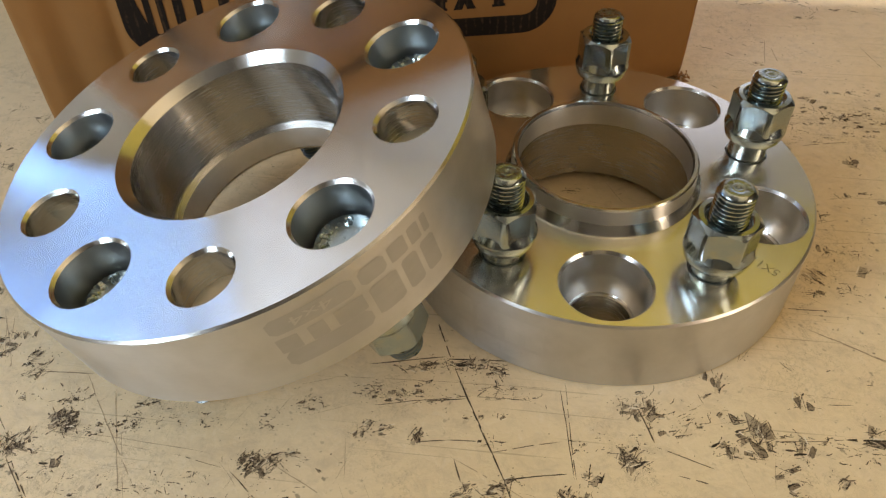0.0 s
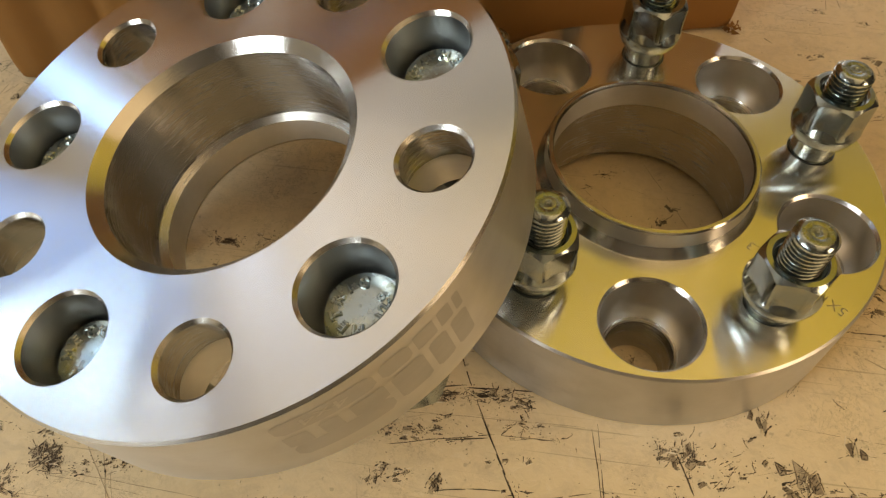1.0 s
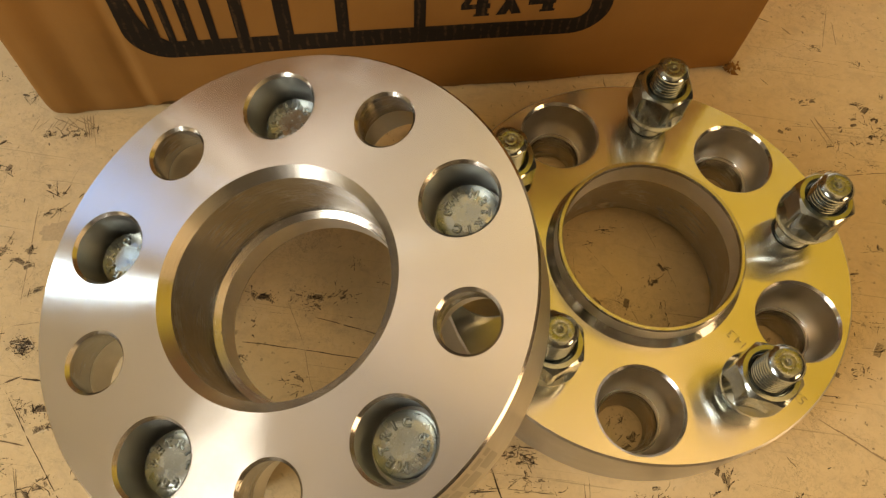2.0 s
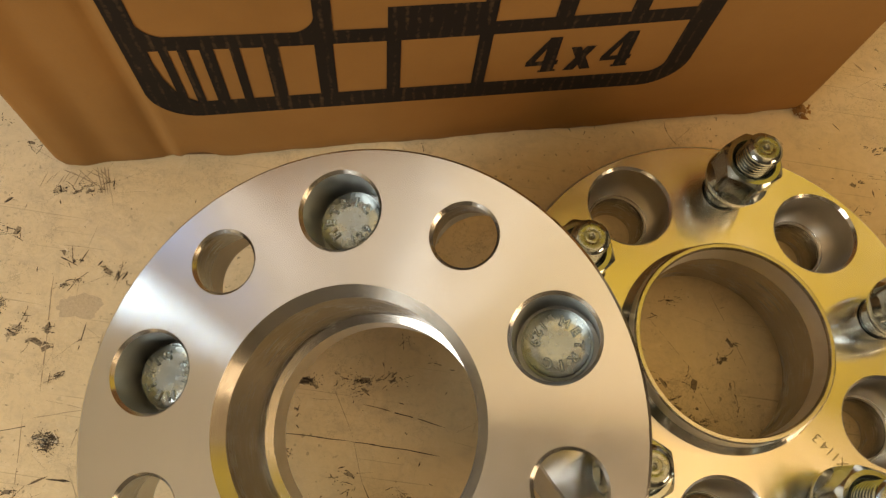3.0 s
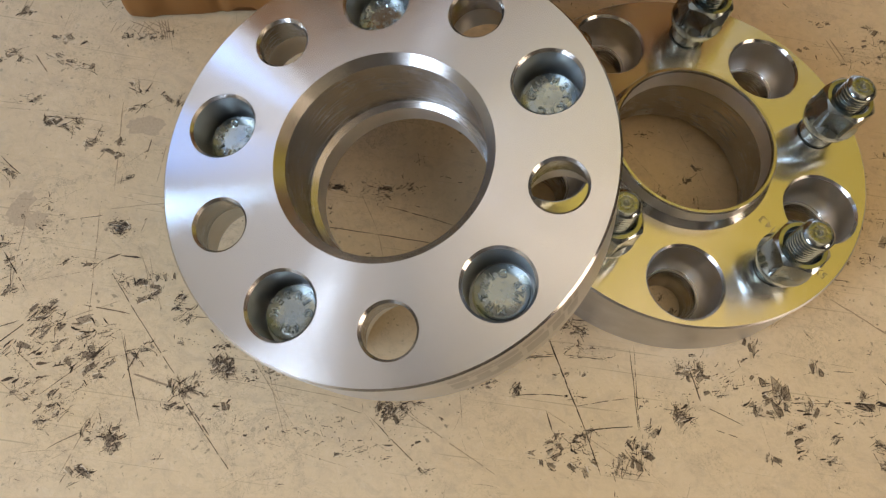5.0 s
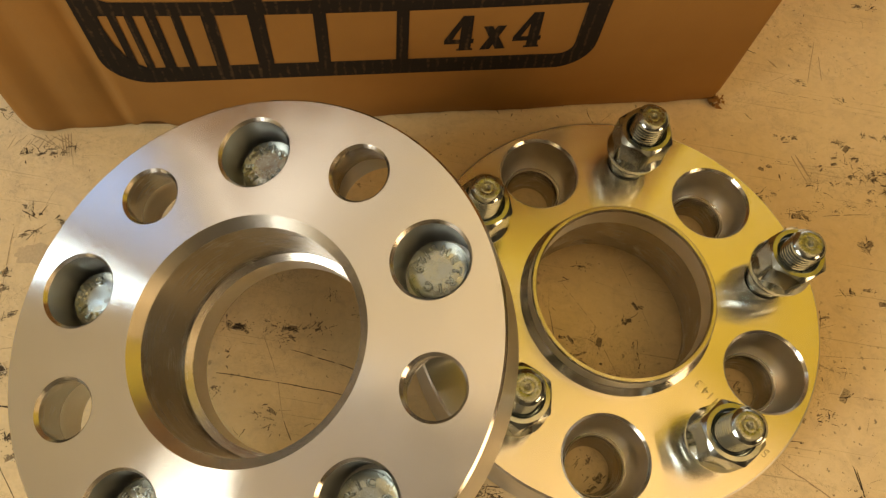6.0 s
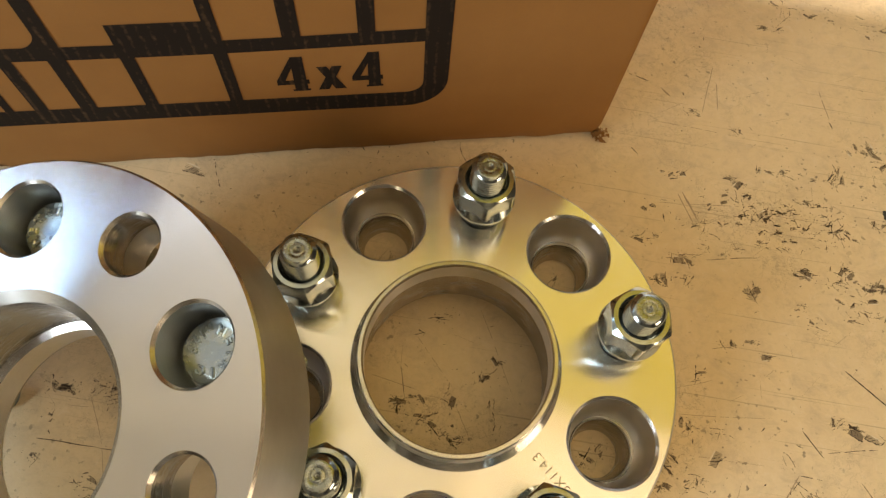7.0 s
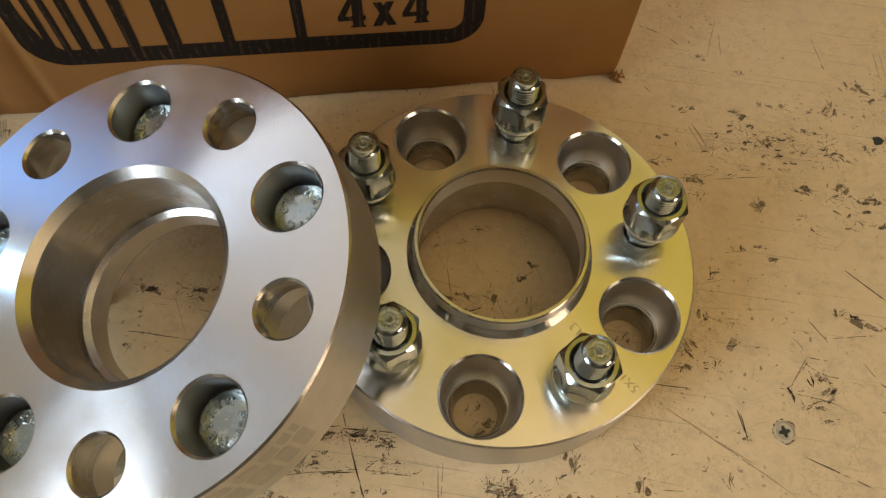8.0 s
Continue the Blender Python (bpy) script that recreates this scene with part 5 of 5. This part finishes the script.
def carton_walls():
    """Front, sides and back as one folded sheet with rounded corners, wrinkled at the foot."""
    bm = bmesh.new()
    around = []
    for x, y, r, a0 in ((S1, 0, 0.003, -90), (S1, BOX_DEEP, 0.003, 0), (S0, BOX_DEEP, 0.004, 90), (S0, 0, 0.004, 180)):
        cx, cy = (x - r if x > 0 else x + r), (y + r if y == 0 else y - r)
        for i in range(5):
            a = radians(a0 + 22.5 * i)
            around.append((cx + r * math.cos(a), cy + r * math.sin(a)))
    full = []
    for (xa, ya), (xb, yb) in zip(around, around[1:] + around[:1]):
        steps = max(1, int(math.hypot(xb - xa, yb - ya) / 0.0018))
        full += [(xa + (xb - xa) * i / steps, ya + (yb - ya) * i / steps) for i in range(steps)]
    zs = [0.0015, 0.0030, 0.0055, 0.009, 0.014] + [0.02 + 0.012 * i for i in range(15)]
    rows = []
    for z in zs:
        row = []
        for x, y in full:
            foot = max(0.0, 1 - z / 0.012)
            inward = 0.0022 * foot ** 2
            wob = 0.0009 * noise.noise(Vector((x * 30, y * 30, z * 25))) + 0.0012 * foot * noise.noise(Vector((x * 90, y * 90, 3)))
            front = y < 0.02
            dy = 0.0
            if front:
                d = x - CREASE
                dy = inward + (wob * 0.7 if d < 0.003 or z < 0.016 else 0.0)
                dy += 0.0024 * math.exp(-(d / 0.0026) ** 2) + (0.0012 * noise.noise(Vector((x * 95, z * 6, 8))) if d < -0.004 else 0.0) + (0.0012 if d < 0 else 0.0) * min(1.0, abs(d) / 0.004)
            zz = z
            if front and z < 0.012:
                zz = z + 0.0045 * math.exp(-((x + 0.1743) / 0.0064) ** 4) + 0.0008 * noise.noise(Vector((x * 120, 1, 1)))
            row.append(bm.verts.new((x + (wob if not front else 0), y + dy, max(zz, 0.0006))))
        rows.append(row)
    for a, b in zip(rows, rows[1:]):
        bridge(bm, a, b)
    bm.faces.new(rows[0])
    return finish(bm, 50)


part("wall", carton_walls(), CARD, carton)
for y0, y1 in ((0.001, BOX_DEEP / 2 - 0.0006), (BOX_DEEP / 2 + 0.0006, BOX_DEEP - 0.001)):
    bm = bmesh.new()
    slab(bm, S0 + 0.001, y0, BOX_H - 0.0015, S1 - 0.001, y1, BOX_H + 0.0025, 0.001)
    part("top_flap", finish(bm), CARD, carton)


def frame_band(bm, x0, z0, x1, r, w, top, thin):
    """The dark border: up the sides and round the two lower corners."""
    pts = []
    for rr, inset, near in ((r, 0.0, 0.0), (max(r - w, 0.001), w, thin)):
        line = [(x0 + near, top)]
        for cx, a0 in ((x0 + near + rr, 180), (x1 - inset - rr, 270)):
            for i in range(9):
                a = radians(a0 + 90 * i / 8)
                line.append((cx + rr * math.cos(a), z0 + inset + rr + rr * math.sin(a)))
        line.append((x1 - inset, top))
        pts.append(line)
    outer = [bm.verts.new((x, 0, z)) for x, z in pts[0]]
    inner = [bm.verts.new((x, 0, z)) for x, z in pts[1]]
    for i in range(len(outer) - 1):
        bm.faces.new((outer[i], outer[i + 1], inner[i + 1], inner[i]))


def bar(bm, x0, z0, x1, z1, y=-0.00004):
    bm.faces.new([bm.verts.new((x, y, z)) for x, z in ((x0, z0), (x1, z0), (x1, z1), (x0, z1))])


def four(bm, x, z, w, h, y):
    """A heavy upright 4: stem, crossbar and slanting stroke."""
    for i, q in enumerate((((0.52, 0.0), (0.93, 0.0), (0.90, 1.0), (0.53, 1.0)), ((0.0, 0.205), (1.0, 0.205), (1.0, 0.335), (0.0, 0.335)),
                           ((0.0, 0.33), (0.27, 0.33), (0.66, 0.88), (0.55, 1.0)), ((0.45, 0.0), (1.0, 0.0), (1.0, 0.06), (0.45, 0.06)))):
        bm.faces.new([bm.verts.new((x + u * w, y - 0.00001 * i, z + v * h)) for u, v in q])


def carton_print():
    bm = bmesh.new()
    top = 0.150
    frame_band(bm, -0.1807, 0.0323, 0.0066, 0.0150, 0.0090, top, 0.0071)
    bar(bm, -0.1807, top, 0.0066, top + 0.0066)
    for i in range(12):
        x = -0.1740 + 0.1734 * i / 12
        bar(bm, x, 0.0700, x + 0.1734 / 12 + 0.0001, 0.0767)
    # short uprights of the lower row, from fine to broad
    for x0, x1 in ((-0.1706, -0.1678), (-0.1652, -0.1624), (-0.1587, -0.1546), (-0.1499, -0.1469), (-0.1400, -0.1353), (-0.1244, -0.1186), (-0.1019, -0.0973), (-0.0723, -0.0677)):
        bar(bm, x0, 0.0410, x1, 0.0704, -0.00002)
    # uprights and blocks of the upper row
    for x0, x1 in ((-0.1236, -0.1181), (-0.0723, -0.0679), (-0.0490, -0.0430), (-0.0245, -0.0188)):
        bar(bm, x0, 0.0765, x1, top, -0.00006)
    bar(bm, -0.1016, 0.0766, -0.0722, 0.0863, -0.00002)
    bar(bm, -0.1034, 0.1047, -0.0722, 0.1140, -0.00002)
    bar(bm, -0.1540, 0.1033, -0.1424, 0.1140, -0.00002)
    # the left end of the lower row is cut by the rounded border
    bm.faces.new([bm.verts.new((x, -0.00008, z)) for x, z in ((-0.1742, 0.0380), (-0.1630, 0.0400), (-0.1688, 0.0446), (-0.1712, 0.0496), (-0.1728, 0.0560), (-0.1737, 0.0640))])
    # small corner fillets of the upper left cell
    for x, sgn in ((-0.1738, 1), (-0.1235, -1)):
        fan = [(x, 0.0764)] + [(x + sgn * 0.008 * (1 - math.sin(radians(9 * i))), 0.0764 + 0.008 * (1 - math.cos(radians(9 * i)))) for i in range(11)]
        bm.faces.new([bm.verts.new((a, -0.00007, b)) for a, b in fan])
    four(bm, -0.0542, 0.0464, 0.0113, 0.0197, -0.00005)
    four(bm, -0.0278, 0.0464, 0.0109, 0.0199, -0.00005)
    for i, (xa, xb) in enumerate(((-0.0398, -0.0340), (-0.0345, -0.0402))):
        bm.faces.new([bm.verts.new((x, -0.00005 - 0.00001 * i, z)) for x, z in ((xa, 0.0598), (xa + 0.0035, 0.0598), (xb + 0.0039, 0.0464), (xb, 0.0464))])
    # the rows are bent up towards both ends to fit the camera's view
    for v in bm.verts:
        d = v.co.x + 0.070
        v.co.z += 0.0010 * (d / 0.07) ** 2 if d > 0 else 0.0030 * (d / 0.105) ** 2
    for f in bm.faces:
        f.normal_update()
        if f.normal.y > 0:
            f.normal_flip()
    return bm


ink = part("printed_pattern", carton_print(), INK, carton, "black block print reading 4x4")
ink.location = (0, -0.00015, 0)

# torn paper at the foot of the corner
TORN = random.Random(3)
bm = bmesh.new()
for _ in range(46):
    p = Vector((S1 + TORN.gauss(-0.001, 0.0022), TORN.gauss(0.0005, 0.0016), abs(TORN.gauss(0.0012, 0.0018)) + 0.0004))
    dirs = [Vector((TORN.uniform(-1, 1), TORN.uniform(-1, 1), TORN.uniform(-0.4, 0.9))) * TORN.uniform(0.0008, 0.0026) for _ in range(3)]
    a = bm.verts.new(p)
    q = [bm.verts.new(Vector((p.x + d.x, p.y + d.y, max(0.0003, p.z + d.z)))) for d in dirs]
    for t in ((a, q[0], q[1]), (a, q[1], q[2]), (a, q[2], q[0]), (q[0], q[2], q[1])):
        bm.faces.new(t)
part("torn_corner", finish(bm), CARD, carton, "frayed torn cardboard corner")

# ---- the unseen room around, toned for what the metal reflects ----
X0, X1, Y0, Y1, Z0, Z1 = WIN_X, EAST_X, -2.2, 1.0, -0.75, 1.70


def wall(name, x0, y0, z0, x1, y1, z1, mat, label):
    bm = bmesh.new()
    slab(bm, x0, y0, z0, x1, y1, z1)
    ob = new(name, mesh_of(name, finish(bm), mat))
    return tagged(ob, label, name.split("_")[0], kind="structure")


wall("floor", X0 - 0.1, Y0 - 0.1, Z0 - 0.1, X1 + 0.1, Y1 + 0.1, Z0, FLOOR, "brown workshop floor")
wall("ceiling", X0 - 0.1, Y0 - 0.1, Z1, X1 + 0.1, Y1 + 0.1, Z1 + 0.1, CEIL, "cream plaster ceiling")
# unseen slab, added to dim the ceiling mirrored in the tilted face
wall("ceiling_lowered", X0 + 0.001, Y0 + 0.001, Z1 - 0.12, 0.15, -0.18, Z1 - 0.004, WALL, "unseen dark slab added to dim the southern ceiling")
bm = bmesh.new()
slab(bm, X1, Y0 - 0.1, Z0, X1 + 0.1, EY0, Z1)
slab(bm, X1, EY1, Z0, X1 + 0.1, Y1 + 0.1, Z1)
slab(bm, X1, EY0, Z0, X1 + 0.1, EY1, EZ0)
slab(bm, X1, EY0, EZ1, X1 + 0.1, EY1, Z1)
tagged(new("wall_east", mesh_of("wall_east", finish(bm), DARK)), "unseen wall darkened to look unlit, with an opening for the fill lamp", "wall", kind="structure")
# unseen opening, made up to house the warm fill lamp
window = tagged(new("window_4"), "made-up framed opening for the warm fill lamp", "window", kind="structure")
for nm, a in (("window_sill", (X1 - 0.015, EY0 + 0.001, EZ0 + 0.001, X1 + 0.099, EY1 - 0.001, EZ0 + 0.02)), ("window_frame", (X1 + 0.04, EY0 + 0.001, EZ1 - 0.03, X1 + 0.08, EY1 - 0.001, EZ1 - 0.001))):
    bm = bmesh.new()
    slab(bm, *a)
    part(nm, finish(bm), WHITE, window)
wall("wall_south", X0, Y0 - 0.1, Z0, X1, Y0, Z1, WALL, "dark brown plaster wall")
# an unseen yellow slope, added to give the flat spacer its yellow reflection
bm = bmesh.new()
slope = [bm.verts.new((x, y, z)) for x in (-0.12, X1) for y, z in ((Y1 - 0.001, 0.85), (Y1 - 0.001, Z1 - 0.001), (0.32, Z1 - 0.001))]
for q in ((0, 1, 4, 3), (1, 2, 5, 4), (2, 0, 3, 5), (0, 2, 1), (3, 4, 5)):
    bm.faces.new([slope[i] for i in q])
tagged(new("reflector_slope", mesh_of("reflector_slope", finish(bm), YELLOW)), "unseen yellow slope added for the metal to reflect", "ceiling", kind="structure")
# the back wall, in pieces round an unseen window added to shape the sun patch
NX0, NX1, NZ0, NZ1 = 0.02, 0.62, 0.16, 0.694
bm = bmesh.new()
slab(bm, X0, Y1, Z0, NX0, Y1 + 0.1, Z1)
slab(bm, NX1, Y1, Z0, X1, Y1 + 0.1, Z1)
slab(bm, NX0, Y1, Z0, NX1, Y1 + 0.1, NZ0)
slab(bm, NX0, Y1, NZ1, NX1, Y1 + 0.1, Z1)
tagged(new("wall_north", mesh_of("wall_north", finish(bm), GREY)), "pale grey plaster wall with a window opening", "wall", kind="structure")
window = tagged(new("window_3"), "unseen back window sized to bound the sun patch", "window", kind="structure")
for nm, a in (("window_sill", (NX0 + 0.001, Y1 - 0.015, NZ0 + 0.001, NX1 - 0.001, Y1 + 0.099, NZ0 + 0.02)), ("window_frame", (NX0 + 0.001, Y1 + 0.04, NZ0 + 0.021, NX0 + 0.025, Y1 + 0.08, NZ1 - 0.001)),
              ("window_frame", (NX1 - 0.025, Y1 + 0.04, NZ0 + 0.021, NX1 - 0.001, Y1 + 0.08, NZ1 - 0.001))):
    bm = bmesh.new()
    slab(bm, *a)
    part(nm, finish(bm), WHITE, window)
# the window wall, in pieces round the three openings
bm = bmesh.new()
for y0, y1 in ((Y0 - 0.1, WINDOWS[1][0]), (WINDOWS[1][1], WINDOWS[0][0]), (WINDOWS[0][1], WINDOWS[2][0]), (WINDOWS[2][1], Y1 + 0.1)):
    slab(bm, X0 - 0.1, y0, Z0, X0, y1, Z1)
for y0, y1, z0, z1 in WINDOWS:
    slab(bm, X0 - 0.1, y0, Z0, X0, y1, z0)
    slab(bm, X0 - 0.1, y0, z1, X0, y1, Z1)
tagged(new("wall_west", mesh_of("wall_west", finish(bm), SOFFIT)), "unseen wall tinted for skylight, with three window openings", "wall", kind="structure")
for i, (y0, y1, z0, z1) in enumerate(WINDOWS):
    window = tagged(new("window_%d" % (1, 2, 5)[i]), "white-framed window letting in daylight", "window", kind="structure")
    for nm, a in (("window_sill", (X0 - 0.1, y0 + 0.001, z0 + 0.001, X0 + 0.015, y1 - 0.001, z0 + 0.02)), ("window_frame", (X0 - 0.08, y0 + 0.001, z1 - 0.03, X0 - 0.04, y1 - 0.001, z1 - 0.001))):
        bm = bmesh.new()
        slab(bm, *a)
        part(nm, finish(bm), WHITE, window)
    if i == 0:
        bm = bmesh.new()
        slab(bm, X0 - 0.08, 0.086, z0 + 0.021, X0 - 0.04, 0.112, z1 - 0.031)
        part("mullion", finish(bm), WHITE, window)
